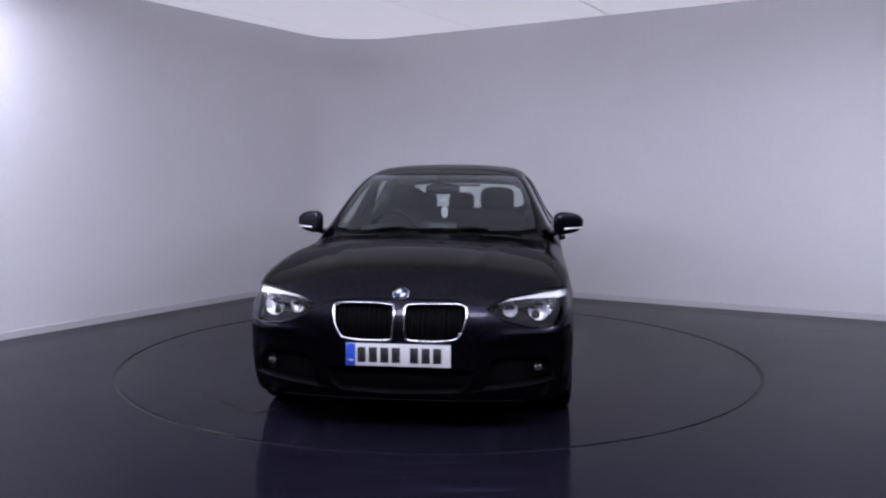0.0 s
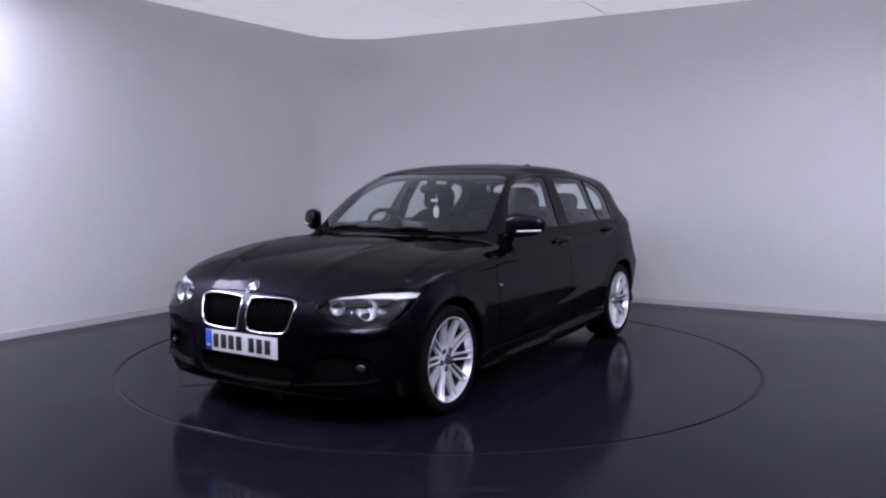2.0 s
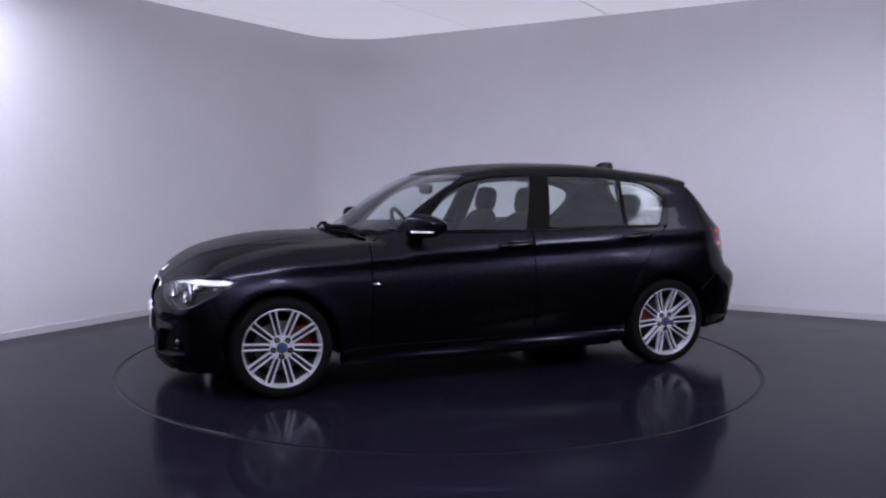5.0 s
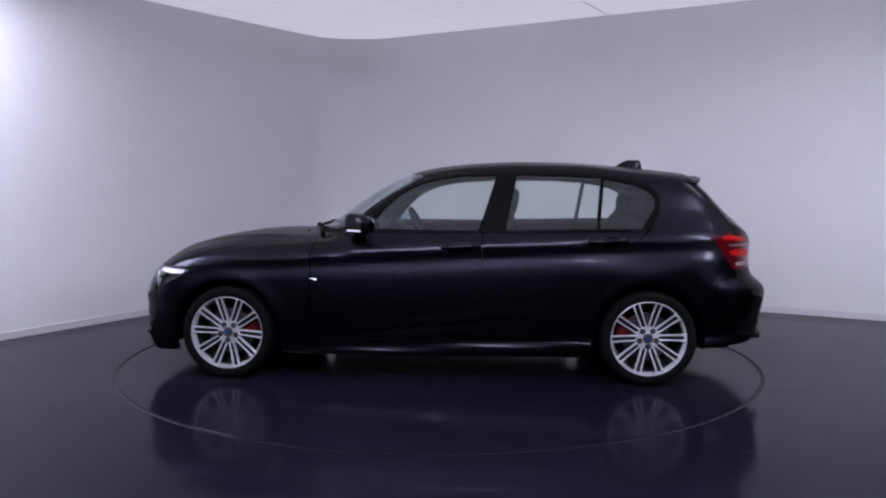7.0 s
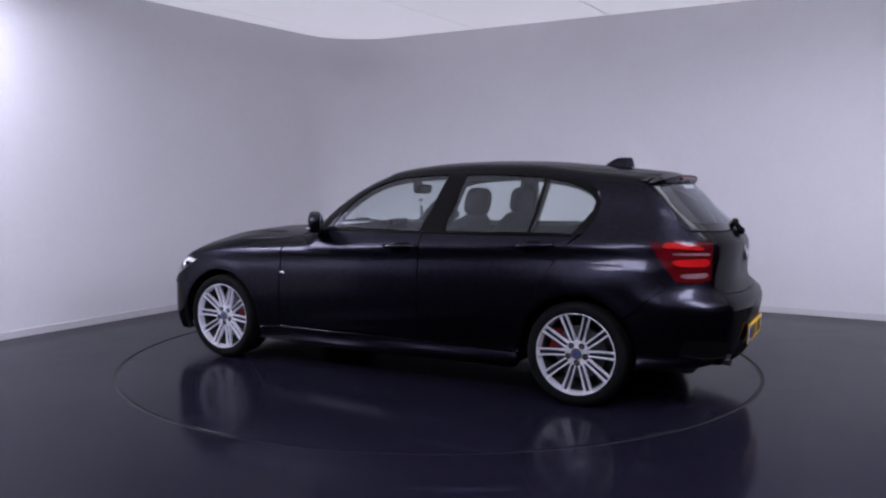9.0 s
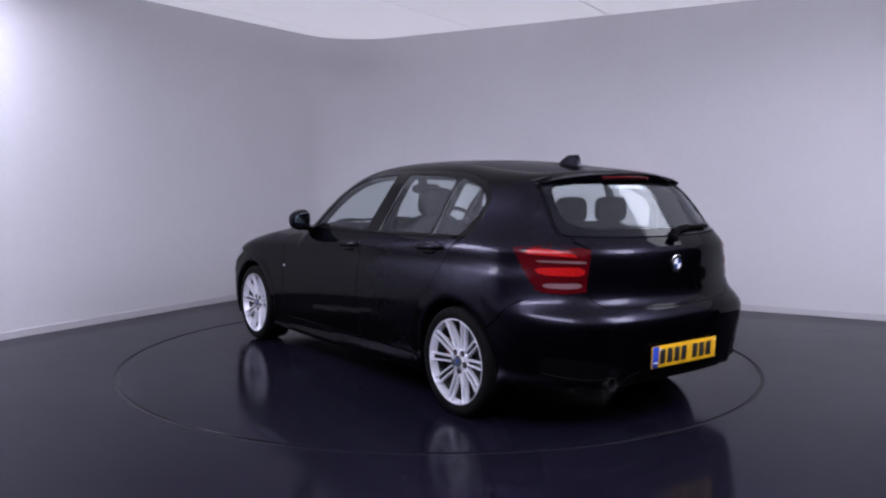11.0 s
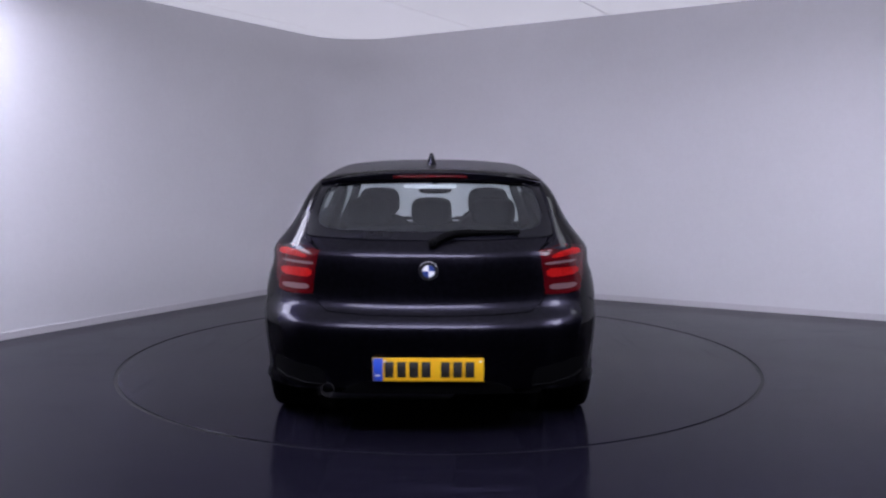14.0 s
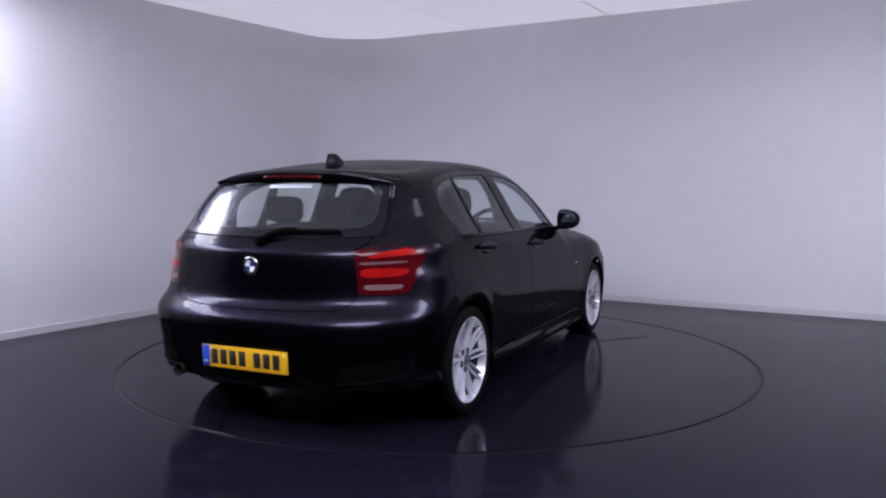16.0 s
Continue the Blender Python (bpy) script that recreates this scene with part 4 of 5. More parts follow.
def build_lamps(car):
    outline = np.array(LAMP_TOP + LAMP_LOW)
    brow = np.array([(1.955, 0.50, 0.682)] + LAMP_TOP[1:] + [(1.635, 0.845, 0.682), (1.70, 0.81, 0.688), (1.79, 0.715, 0.697), (1.873, 0.627, 0.698)])
    shell = panel("headlamp_housing", outline, "front", LAMPGREY, gap=0.001, inset=0.055)
    rim = panel("headlamp", outline, "front", LENS, gap=0.002, inset=0.0, depth=0.004)
    brow_me = panel("lamp_brow", brow, "front", LAMPWHITE, gap=0.0015, inset=0.016, depth=0.03)
    lid_me = panel("lamp_lid", N((0.50, 0.652), (0.60, 0.657), (0.70, 0.662), (0.79, 0.668), (0.80, 0.702), (0.62, 0.702), (0.52, 0.684)), "front", LAMPGREY, gap=0.0, inset=0.019, depth=0.03)
    edge = outline_tube("lamp_seal", outline, "front", 0.005, TRIM, 0.004, 1)
    for side in (1, -1):
        fl = (lambda me, n: me) if side == 1 else mirrored
        lamp = piece("headlamp", fl(rim, "headlamp"), car, "clear headlamp with two round reflectors")
        piece("headlamp_housing", fl(shell, "headlamp_housing"), lamp, "grey lamp housing")
        piece("lamp_brow", fl(brow_me, "lamp_brow"), lamp, "white brow strip")
        piece("lamp_lid", fl(lid_me, "lamp_lid"), lamp, "grey lid over the reflectors")
        piece("lamp_seal", fl(edge, "lamp_seal"), lamp)
        for x, y, z, r in ((1.935, 0.548, 0.636, 0.037), (1.872, 0.690, 0.630, 0.054)):
            bowl = lathe_mesh("reflector", [(r * 0.16, -0.026), (r * 0.45, -0.022), (r * 0.75, -0.013), (r * 0.98, -0.001), (r * 1.02, -0.002), (r * 1.04, -0.02)], LAMPCHROME, 14, angle=9)
            at = pose(x, y, z, 0, 0, -90 + 12)
            bowl.transform(at)
            piece("reflector", fl(bowl, "reflector"), lamp, "faceted chrome reflector bowl")
            rim_me = lathe_mesh("reflector_rim", [(r * 1.01, 0.001), (r * 1.04, 0.004), (r * 1.08, 0.002), (r * 1.08, -0.006)], LAMPGREY, 40)
            rim_me.transform(at)
            piece("reflector_rim", fl(rim_me, "reflector_rim"), lamp, "dark rim")
            cap_me = lathe_mesh("bulb_shield", [(0.0, -0.006), (r * 0.11, -0.007), (r * 0.17, -0.012), (r * 0.18, -0.024), (0.0, -0.028)], CLEARLENS, 18)
            cap_me.transform(at)
            piece("bulb_shield", fl(cap_me, "bulb_shield"), lamp, "pale bulb shield")
            for w in (-0.42, 0.42):
                fin = box_mesh("reflector_fin", (0.0025, 0.012, r * 1.5), LAMPCHROME, 0.0008, 1, (w * r * 1.2, -0.018, 0))
                fin.transform(at)
                piece("reflector_fin", fl(fin, "reflector_fin"), lamp)
    fog_ring = lathe_mesh("fog_lamp", [(0.030, 0.004), (0.036, 0.006), (0.040, 0.0), (0.040, -0.03)], TRIM, 28)
    fog_eye = ellipsoid_mesh("fog_lens", (0.052, 0.02, 0.040), FOGLENS, 2.0)
    for side in (1, -1):
        m = pose(1.928, side * 0.692, 0.345, 0, 0, -90 + side * 22)
        f = piece("fog_lamp", fog_ring, car, "small round fog lamp", m)
        piece("fog_lens", fog_eye, f, "clear fog lamp lens", pose(0, -0.004, 0))
    # splitter blade under each side intake
    for side in (1, -1):
        p = N((0.36, 0.238), (0.46, 0.246), (0.58, 0.258), (0.70, 0.272), (0.78, 0.285))
        piece("intake_blade", tube_mesh("intake_blade", [Vector((q[0] + 0.004, side * q[1], q[2])) for q in p], 0.009, PLASTIC, 8, flat=0.6), car)
    # tail lamps: bands in the lens
    bands = [("lamp_band", [(0.600, 0.902), (0.66, 0.908), (0.73, 0.914), (0.772, 0.918), (0.764, 0.942), (0.72, 0.948), (0.66, 0.936), (0.605, 0.920)], REDBRIGHT, "bright red upper band"),
             ("lamp_strip", [(0.565, 0.872), (0.66, 0.876), (0.745, 0.880), (0.745, 0.890), (0.66, 0.888), (0.565, 0.886)], DULLLENS, "thin grey strip"),
             ("lamp_band", [(0.575, 0.812), (0.66, 0.812), (0.745, 0.818), (0.758, 0.852), (0.66, 0.856), (0.572, 0.854)], REDBRIGHT, "bright red lower band"),
             ("reversing_lens", [(0.59, 0.752), (0.67, 0.750), (0.735, 0.755), (0.742, 0.776), (0.67, 0.778), (0.588, 0.778)], DULLLENS, "pale reversing lamp lens")]
    for lamp in [o for o in car.children if o.name.startswith("tail_lamp")]:
        side = 1 if sum(v.co.y for v in lamp.data.vertices) > 0 else -1
        for n, o, mat, lab in bands:
            me = panel(n, B(*o), "rear", mat, gap=0.0, inset=-0.0025, depth=0.004, step=0.03, soft=1)
            piece(n, me if side == 1 else mirrored(me, n), lamp, lab)
    build_roundel(car, N((0.0, 0.713))[0] + slope(N((0.0, 0.713)))[0] * 0.004, slope(N((0.0, 0.713)))[0], 0.041, "bonnet_badge")
    build_roundel(car, B((0.0, 0.853))[0] + slope(B((0.0, 0.853)))[0] * 0.006, slope(B((0.0, 0.853)))[0], 0.047, "tailgate_badge")
    build_plate(car, (2.066, 0, 0.420), 0, PLATEWHITE, "front_plate", "white registration plate with plain dark bars")
    build_plate(car, (-2.186, 0, 0.394), 180, PLATEYELLOW, "rear_plate", "yellow registration plate with plain dark bars", 3)
    # lower tail
    low = both(B((0.0, 0.328), (0.30, 0.328), (0.38, 0.30), (0.42, 0.262), (0.0, 0.264)))
    piece("diffuser", panel("diffuser", low, "rear", PLASTIC, gap=0, inset=-0.004, depth=0.03), car, "matt black lower diffuser")
    for side in (1, -1):
        vent = B((0.50, 0.385), (0.60, 0.395), (0.76, 0.425), (0.785, 0.385), (0.77, 0.31), (0.56, 0.285), (0.49, 0.30))
        me = panel("bumper_vent", vent, "rear", PLASTIC, gap=0, inset=-0.001, depth=0.02, soft=1)
        piece("bumper_vent", me if side == 1 else mirrored(me, "bumper_vent"), car, "matt black corner vent")
        blade = B((0.50, 0.300), (0.60, 0.302), (0.70, 0.316), (0.765, 0.335))
        piece("vent_blade", tube_mesh("vent_blade", [Vector((q[0] - 0.006, side * q[1], q[2])) for q in blade], 0.006, PLASTIC, 8), car)


def build_trim(car):
    # door mirrors
    def mirror_shape(v):
        k = (v.y + 0.095) / 0.19
        s = 0.88 + 0.12 * (1 - (2 * k - 0.75) ** 2 * 0.8)
        lift = -0.018 * k if v.z > 0 else 0.022 * k
        return (v.x * (1.0 - 0.25 * k) - 0.65 * v.y, v.y, v.z * s + lift)
    shell = ellipsoid_mesh("mirror_housing", (0.120, 0.205, 0.165), PAINT, 3.6, shape=mirror_shape, nu=36, nv=22)
    pane = ellipsoid_mesh("mirror_pane", (0.012, 0.172, 0.120), MIRROR, 5.0, shape=mirror_shape)
    strip = tube_mesh("indicator_strip", [Vector((0.043 + 0.012 * math.cos(a * 1.4) - 0.65 * (-0.03 + 0.125 * a), -0.03 + 0.125 * a, -0.034 + 0.004 * a)) if a < 0.85 else Vector((0.045 - 0.15 * (a - 0.85) - 0.65 * (-0.03 + 0.125 * a), -0.03 + 0.125 * a, -0.031)) for a in np.linspace(0, 0.95, 12)], 0.0065, LAMPWHITE, 8)
    foot = box_mesh("mirror_foot", (0.09, 0.10, 0.035), TRIM, 0.012, 3)
    for side in (1, -1):
        fl = (lambda me, n: me) if side == 1 else mirrored
        m = pose(0.475, side * 0.890, 1.003)
        g = piece("door_mirror", fl(shell, "mirror_housing"), car, "black door mirror with a pale indicator strip", m)
        piece("mirror_pane", fl(pane, "mirror_pane"), g, "silvered mirror glass", pose(-0.0605, 0, 0.003))
        piece("indicator_strip", fl(strip, "indicator_strip"), g, "pale indicator strip")
        piece("mirror_foot", fl(foot, "mirror_foot"), g, "", pose(0.02, side * -0.085, -0.062, side * 18))
    # door handles: a bar on two feet; a black pad paints the hollow's shade
    for x, z, tilt_deg in ((-0.170, 0.872, -2), (-1.085, 0.912, -3)):
        y = float(S((x, z))[0, 1])
        for side in (1, -1):
            path = [Vector((d, side * (0.006 + 0.026 * (1 - (abs(d) / 0.118) ** 4)), 0.0)) for d in np.linspace(-0.118, 0.118, 15)]
            h = piece("door_handle", tube_mesh("door_handle", path, 0.0135, PAINT, 10, flat=1.15), car, "", pose(x, side * y, z, 0, -tilt_deg))
            piece("hollow_shade_pad", ellipsoid_mesh("hollow_shade_pad", (0.165, 0.016, 0.072), TRIM, 2.6), h, "black pad standing for the shade in the handle hollow", pose(0, side * -0.002, -0.008))
    for side in (1, -1):
        y = float(S((0.80, 0.654))[0, 1])
        piece("wing_badge", box_mesh("wing_badge", (0.046, 0.004, 0.018), CHROME, 0.0015, 1, shape=lambda v: (v.x + v.z * 0.6, v.y, v.z)), car, "small silver wing badge", pose(0.775, side * (y + 0.001), 0.654))
    # roof fin
    bm = bmesh.new()
    rows = []
    for k, (x0, x1, z, w) in enumerate(((-1.20, -1.430, 1.352, 0.046), (-1.225, -1.427, 1.383, 0.028), (-1.262, -1.422, 1.410, 0.018), (-1.298, -1.414, 1.430, 0.012), (-1.322, -1.402, 1.438, 0.007))):
        ring = []
        for i in range(12):
            a = 2 * math.pi * i / 12
            ring.append(bm.verts.new(((x0 + x1) / 2 + (x0 - x1) / 2 * math.cos(a), w * math.sin(a), z)))
        rows.append(ring)
    for p, q in zip(rows, rows[1:]):
        for i in range(12):
            bm.faces.new((p[i], p[(i + 1) % 12], q[(i + 1) % 12], q[i]))
    bm.faces.new(rows[-1])
    piece("roof_fin", mesh_from(bm, "roof_fin", PAINT, True, 60), car, "black shark-fin aerial")
    # spoiler lip over the rear window
    ys = np.linspace(-0.575, 0.575, 41)
    verts, faces = [], []
    for y in ys:
        k = (abs(y) / 0.6) ** 2.4
        zr = float(T((-1.60, min(abs(y), 0.56)))[0, 2])
        e = 0.085 * (abs(y) / 0.575) ** 3.2
        th = 1.0 - 0.55 * (abs(y) / 0.575) ** 4
        zt = 1.324 - 0.054 * k
        verts += [(-1.58, y, zr - 0.006), (-1.66, y, zr - 0.006 + 0.3 * (zt - zr)), (-1.715 + e, y, zt + 0.004), (-1.770 + e, y, zt), (-1.771 + e, y, zt - 0.006 * th), (-1.757 + e, y, zt - 0.036 * th), (-1.675 + e, y, zt - 0.046 * th)]
    n = 7
    for i in range(len(ys) - 1):
        for k in range(n - 1):
            faces.append((i * n + k, (i + 1) * n + k, (i + 1) * n + k + 1, i * n + k + 1))
    faces += [tuple(range(n)), tuple(range((len(ys) - 1) * n, len(ys) * n))[::-1]]
    bm = bmesh.new()
    vs = [bm.verts.new(v) for v in verts]
    for f in faces:
        bm.faces.new([vs[i] for i in f])
    spoiler = piece("roof_spoiler", mesh_from(bm, "roof_spoiler", PAINT, True, 40), car)
    piece("brake_light", tube_mesh("brake_light", [Vector((-1.7620 + 0.085 * (abs(y) / 0.575) ** 3.2, y, 1.3040 - 0.054 * (abs(y) / 0.6) ** 2.4)) for y in np.linspace(-0.19, 0.19, 13)], 0.0105, REDLENS, 8), spoiler, "red high brake light")
    # wipers
    w = B((-0.02, 0.982), (-0.06, 1.01), (-0.12, 1.028), (-0.20, 1.036))
    arm = piece("rear_wiper", tube_mesh("rear_wiper", [Vector(q) - Vector((0.030, 0, 0)) for q in w], 0.017, PLASTIC, 8), car, "black rear wiper")
    blade = B((-0.06, 1.018), (-0.2, 1.030), (-0.36, 1.032), (-0.44, 1.030))
    piece("wiper_blade", tube_mesh("wiper_blade", [Vector(q) - Vector((0.020, 0, 0)) for q in blade], 0.0125, PLASTIC, 8), arm)
    piece("wiper_pivot", ellipsoid_mesh("wiper_pivot", (0.05, 0.045, 0.045), PLASTIC, 2.4, (-2.085, -0.02, 0.984)), arm)
    for y0, y1 in ((-0.52, 0.06), (0.02, 0.58)):
        pts = [(0.868 - 0.28 * abs(y) ** 1.9 - 0.006, y) for y in np.linspace(y0, y1, 9)]
        bl = [Vector(q) + Vector((0.008, 0, 0.016)) for q in T(*pts)]
        ob = piece("front_wiper", tube_mesh("front_wiper", bl, 0.012, PLASTIC, 6), car, "black windscreen wiper")
        piece("wiper_arm", tube_mesh("wiper_arm", [bl[1] + Vector((0.05, 0, -0.012)), bl[3] + Vector((0.02, 0, 0.012)), bl[5] + Vector((0.0, 0, 0.012))], 0.011, PLASTIC, 6), ob)
    # bright edge under the skirts and a dark sill beneath
    for side in (1, -1):
        piece("sill_liner", box_mesh("sill_liner", (1.86, 0.12, 0.10), PLASTIC, 0.02, 2, (0, side * 0.74, 0.21)), car)


# ---------------------------------------------------------------- small fittings
def build_fittings(car):
    """Fuel flap, washer jets, towing-eye covers, side markers of trim and window seals."""
    w = np.radians(np.linspace(0, 360, 25)[:-1])
    flap = S(*np.stack([-1.50 + 0.085 * np.cos(w), 0.80 + 0.075 * np.sin(w)], 1))
    piece("fuel_flap", mirrored(panel("fuel_flap", flap, "x", PAINT, gap=0.001, inset=-0.0012, depth=0.006, step=0.03), "fuel_flap"), car)
    for side in (1, -1):
        q = T((0.925, side * 0.33))[0]
        piece("washer_jet", ellipsoid_mesh("washer_jet", (0.022, 0.030, 0.012), PLASTIC, 2.5, tuple(q + [0, 0, 0.003])), car)
        seal = [Vector((v[0], side * (v[1] + 0.002), v[2])) for v in S(*[(x, 0.957 + 0.012 * max(0.0, -x)) for x in np.linspace(0.56, -1.30, 24)])]
        piece("window_seal", tube_mesh("window_seal", seal, 0.0055, TRIM, 6), car, "black waist seal below the windows")
    q = N((-0.43, 0.44))
    eye = [(-0.43 + 0.028 * math.cos(a), 0.44 + 0.028 * math.sin(a)) for a in w]
    piece("towing_eye_cover", panel("towing_eye_cover", N(*eye), "front", PAINT, gap=0.001, inset=-0.001, depth=0.004, step=0.02), car)
    # lip under the nose
    lip = N((-0.62, 0.182), (-0.5, 0.184), (-0.3, 0.187), (-0.1, 0.188), (0.1, 0.188), (0.3, 0.187), (0.5, 0.184), (0.62, 0.182))
    piece("chin_lip", tube_mesh("chin_lip", [Vector((v[0] + 0.006, v[1], v[2])) for v in lip], 0.007, PLASTIC, 8, flat=0.7), car)
    # underside clutter seen below the sills
    for x, side in ((0.30, 1), (0.05, 1), (-0.75, 1), (0.30, -1), (-0.75, -1)):
        piece("jacking_pad", box_mesh("jacking_pad", (0.07, 0.05, 0.03), DARKMETAL, 0.006, 1, (x, side * 0.66, 0.163)), car)


# ---------------------------------------------------------------- cabin
def build_cabin(car):
    def bent(h, lean_x):
        return lambda v: (v.x + lean_x * (v.z / h), v.y * (1.0 - 0.10 * max(v.z / h, 0)), v.z)
    cushion = ellipsoid_mesh("seat_cushion", (0.54, 0.52, 0.20), CLOTH, 4.0)
    backrest = ellipsoid_mesh("seat_back", (0.16, 0.50, 0.66), CLOTH, 3.4, shape=bent(0.33, -0.11))
    rest = ellipsoid_mesh("headrest", (0.11, 0.27, 0.19), CLOTH, 3.2)
    post = lathe_mesh("headrest_post", [(0.0, -0.05), (0.006, -0.05), (0.006, 0.05), (0.0, 0.05)], DARKMETAL, 8)
    for side in (1, -1):
        s = piece("front_seat", cushion, car, "black cloth front seat", pose(0.02, side * 0.365, 0.48, 0, -6))
        piece("seat_back", backrest, s, "", pose(-0.31, 0, 0.31, 0, -2))
        piece("headrest", rest, s, "", pose(-0.43, 0, 0.715, 0, -4))
        for y in (-0.06, 0.06):
            piece("headrest_post", post, s, "", pose(-0.425, y, 0.61, 90))
    bench = piece("rear_bench", ellipsoid_mesh("rear_bench", (0.50, 1.30, 0.20), CLOTH, 5.0), car, "black cloth rear bench", pose(-0.92, 0, 0.50))
    piece("bench_back", ellipsoid_mesh("bench_back", (0.15, 1.28, 0.56), CLOTH, 5.0, shape=bent(0.28, -0.09)), bench, "", pose(-0.32, 0, 0.26))
    for y in (-0.35, 0, 0.35):
        piece("headrest", ellipsoid_mesh("headrest", (0.09, 0.25 if y else 0.23, 0.16), CLOTH, 3.4), bench, "", pose(-0.43, y, 0.610))
    piece("parcel_shelf", box_mesh("parcel_shelf", (0.52, 1.16, 0.03), SOFTPLASTIC, 0.01, 2, (-1.60, 0, 0.915)), car, "dark parcel shelf")
    # dashboard, wheel, mirror
    dash = box_mesh("dashboard", (0.46, 1.36, 0.26), SOFTPLASTIC, 0.05, 4, (0, 0, 0), lambda v: (v.x - (0.05 if v.z > 0 and v.x < 0 else 0), v.y * (0.93 if v.x > 0 else 1), v.z - (0.035 if v.z > 0 and v.x > 0 else 0)))
    d = piece("dashboard", dash, car, "dark grey dashboard", pose(0.52, 0, 0.80))
    piece("instrument_hood", ellipsoid_mesh("instrument_hood", (0.22, 0.36, 0.10), SOFTPLASTIC, 2.8), d, "", pose(-0.10, -0.365, 0.135))
    piece("display_screen", box_mesh("display_screen", (0.03, 0.26, 0.10), TRIM, 0.01, 2), d, "", pose(-0.14, 0.0, 0.155, 0, -10))
    ring = [Vector((0, 0.185 * math.cos(a), 0.185 * math.sin(a))) for a in np.linspace(0, 2 * math.pi, 33)[:-1]]
    sw = piece("steering_wheel", tube_mesh("steering_wheel", ring, 0.017, TRIM, 10, True), car, "black three-spoke steering wheel", pose(0.21, -0.365, 0.905, 0, 24))
    piece("wheel_boss", ellipsoid_mesh("wheel_boss", (0.07, 0.16, 0.13), SOFTPLASTIC, 3.0), sw, "", pose(0.025, 0, -0.01))
    for a in (0, 180, 270):
        piece("wheel_spoke", box_mesh("wheel_spoke", (0.018, 0.15, 0.035), SOFTPLASTIC, 0.006, 2), sw, "", pose(0.01, 0.11 * math.cos(radians(a)), 0.11 * math.sin(radians(a)), a))
    piece("cabin_mirror", ellipsoid_mesh("cabin_mirror", (0.045, 0.25, 0.075), TRIM, 3.0), car, "black rear-view mirror", pose(0.155, 0.0, 1.228, 0, -8))
    piece("mirror_stem", box_mesh("mirror_stem", (0.06, 0.05, 0.09), TRIM, 0.012, 2), car, "", pose(0.20, 0, 1.285))
    # headliner and door linings
    liner = both(np.concatenate([T((0.19, 0.0), (0.13, 0.36), (0.03, 0.52)), S((-0.2, 1.355), (-0.8, 1.36), (-1.2, 1.34), (-1.5, 1.29)), T((-1.64, 0.48), (-1.66, 0.0))]))
    piece("headliner", panel("headliner", liner, "x", HEADLINER, gap=0, inset=0.035, depth=0.004), car, "grey fabric headliner")
    lining = S((0.72, 0.30), (0.70, 0.90), (0.55, 0.95), (-0.3, 0.955), (-1.30, 0.965), (-1.30, 0.90), (-1.0, 0.60), (-0.95, 0.30))
    me = panel("door_lining", lining, "x", SOFTPLASTIC, gap=0, inset=0.055, depth=-0.03, step=0.06)
    piece("door_lining", me, car, "dark door lining")
    piece("door_lining", mirrored(me, "door_lining"), car, "dark door lining")
    side_in = S((-1.32, 0.62), (-1.32, 0.97), (-1.42, 1.02), (-1.50, 1.17), (-1.46, 1.25), (-1.55, 1.26), (-1.75, 1.15), (-1.85, 1.0), (-1.80, 0.70), (-1.5, 0.68))
    me = panel("boot_lining", side_in, "x", SOFTPLASTIC, gap=0, inset=0.045, depth=-0.02, step=0.06)
    piece("boot_lining", me, car, "dark boot lining")
    piece("boot_lining", mirrored(me, "boot_lining"), car, "dark boot lining")
    piece("boot_floor", box_mesh("boot_floor", (0.60, 1.10, 0.40), SOFTPLASTIC, 0.03, 2, (-1.66, 0, 0.65)), car)
    piece("engine_bay", box_mesh("engine_bay", (0.95, 1.0, 0.48), PLASTIC, 0.05, 2, (1.25, 0, 0.52)), car)
    piece("bulkhead", box_mesh("bulkhead", (0.04, 1.30, 0.52), SOFTPLASTIC, 0.01, 2, (0.78, 0, 0.60)), car)
    for side in (1, -1):
        belt = [Vector((-0.40, side * 0.70, 0.95)), Vector((-0.42, side * 0.62, 1.22))]
        piece("belt_post", tube_mesh("belt_post", belt, 0.035, SOFTPLASTIC, 8), car, "dark centre pillar lining")
    q = B((0.0, 1.252))[0]
    piece("window_label", box_mesh("window_label", (0.003, 0.27, 0.030), PLATEWHITE, 0.001, 1), car, "pale label strip at the top of the rear window", pose(float(q[0]) + 0.016, 0.0, 1.252, 0, 45))


def build_freshener():
    """The air freshener that hangs from the cabin mirror."""
    hang = thing("air_freshener", "white oval air freshener hanging from the cabin mirror", "air freshener", me=ellipsoid_mesh("air_freshener", (0.012, 0.05, 0.085), WHITE, 2.2))
    piece("freshener_cord", tube_mesh("freshener_cord", [Vector((0, 0, 0.04)), Vector((0, 0, 0.140))], 0.0025, WHITE, 6), hang)
    piece("freshener_tag", box_mesh("freshener_tag", (0.004, 0.06, 0.020), WHITE, 0.001, 1), hang, "", pose(0.01, -0.01, 0.085))
    return hang



def make_car():
    car = thing("car", "glossy black five-door hatchback parked on the turntable", "car")
    build_panels(car)
    build_running_gear(car)
    build_lamps(car)
    build_trim(car)
    build_fittings(car)
    build_cabin(car)
    return car


# ---------------------------------------------------------------- motion
SPIN = curve([(0, -96.8), (1.5, -115.85), (2.5, -128.5), (3.5, -141.0), (7, -184.4), (9, -208.95), (12, -246.2), (12.5, -252.2), (14.5, -276.55), (16, -295.1)], 0.5)


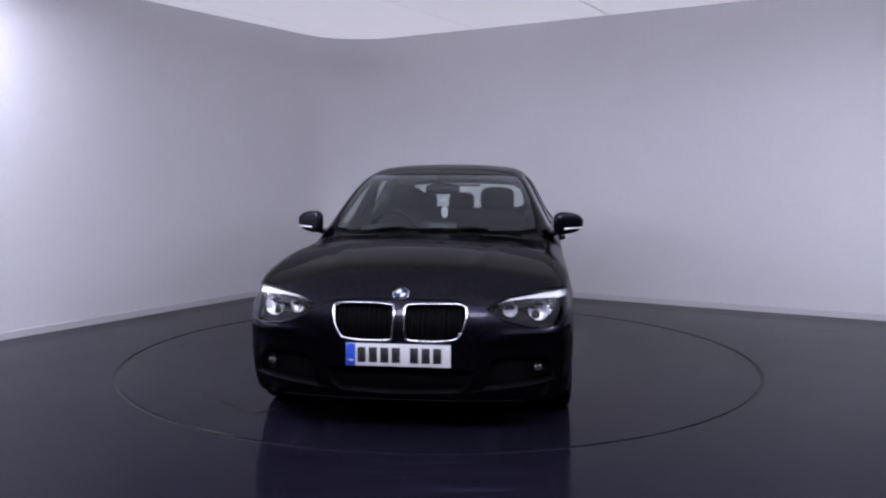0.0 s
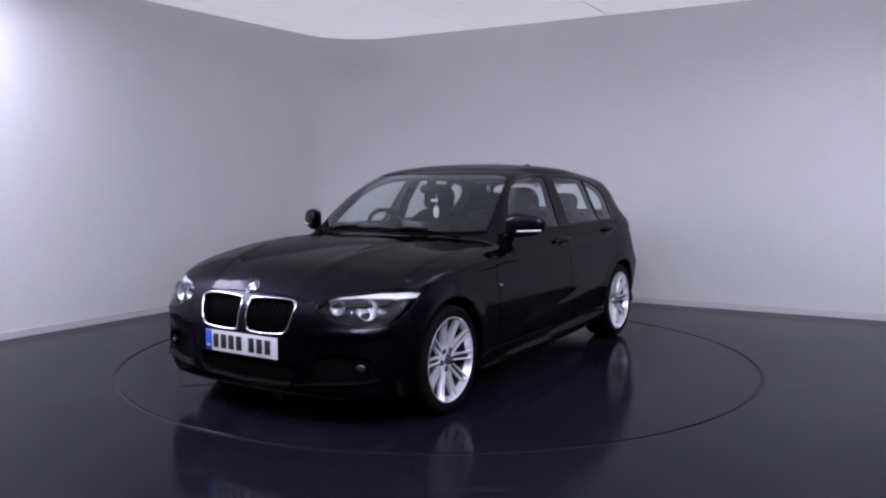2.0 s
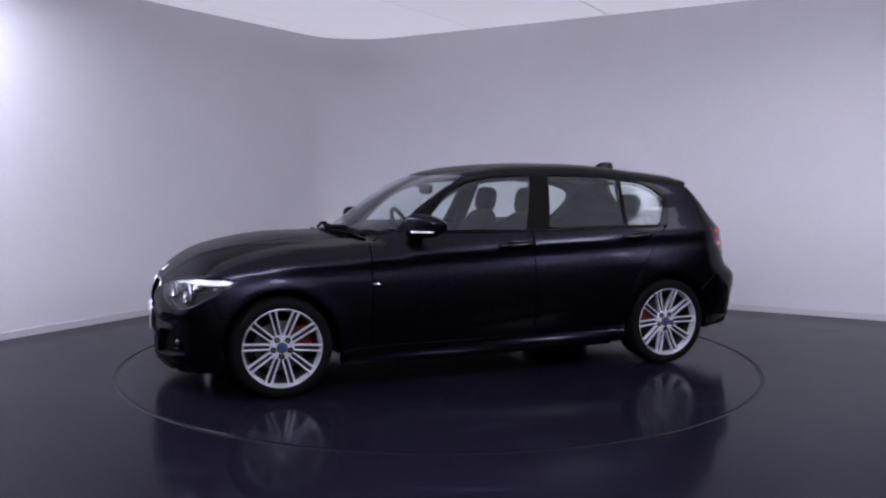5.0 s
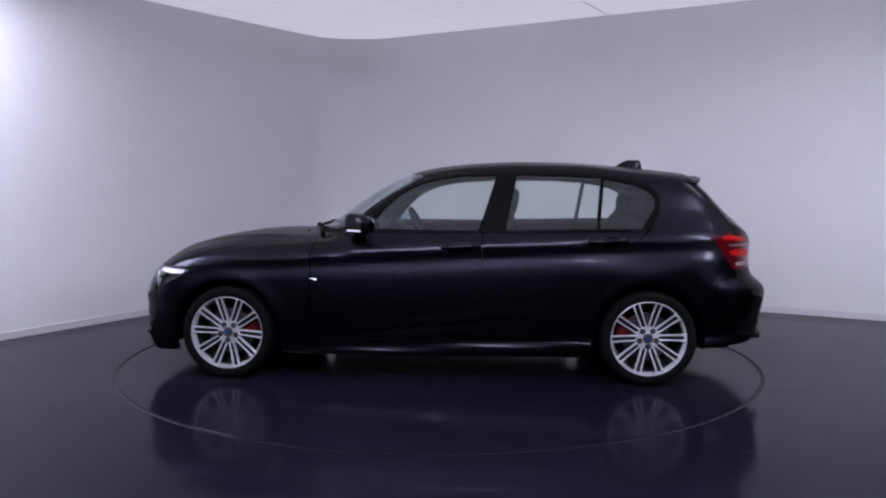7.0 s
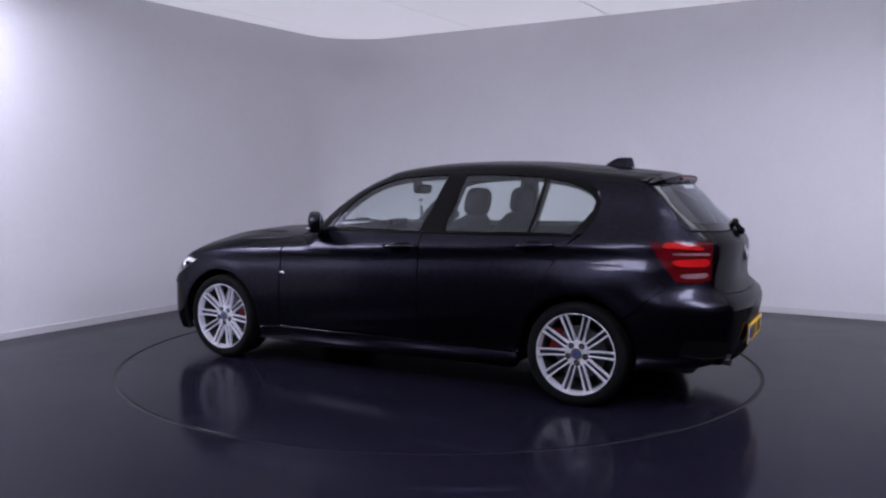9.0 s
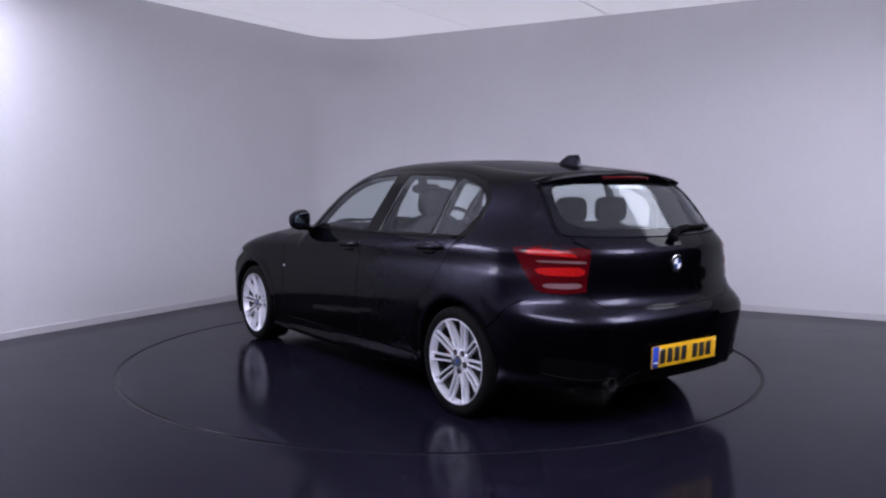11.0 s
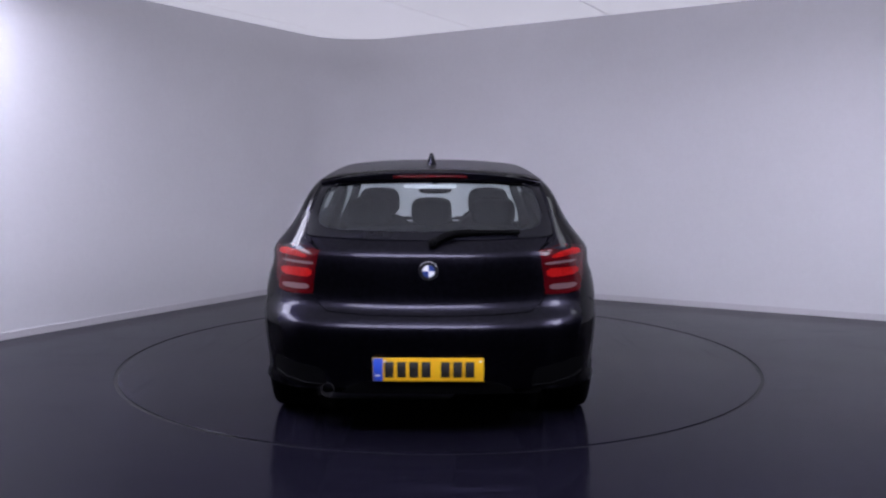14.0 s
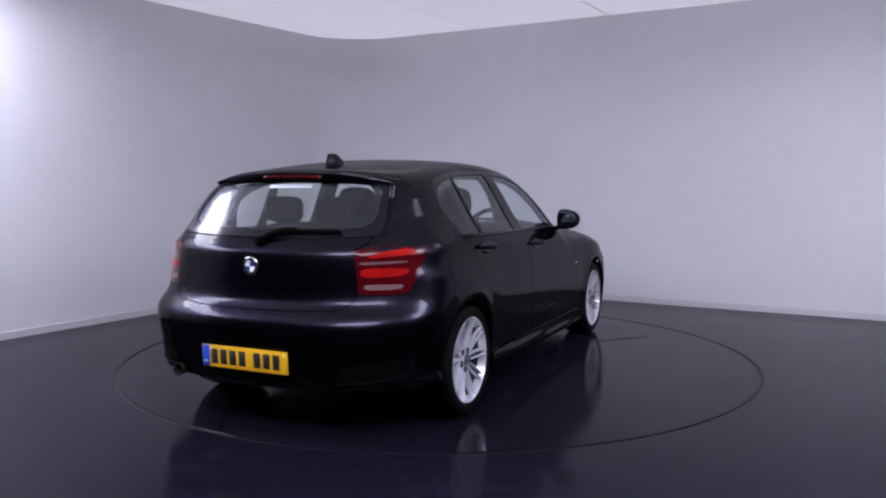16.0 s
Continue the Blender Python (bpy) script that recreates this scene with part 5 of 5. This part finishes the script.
def motions():
    rows_car, rows_table, rows_hang = [], [], []
    for i in range(33):
        t = i * 0.5
        m = pose(0, 0, 0, 0, 0, float(SPIN(t)))
        rows_table.append((t, m))
        rows_car.append((t, m @ pose(-0.0323, 0.0359, 0)))
        rows_hang.append((t, m @ pose(-0.0323, 0.0359, 0) @ pose(0.16, 0.015, 1.062)))
    walk(table, rows_table)
    walk(car, rows_car)
    walk(freshener, rows_hang)


build_room()
build_lights()
table = build_turntable()
car = make_car()
freshener = build_freshener()
motions()
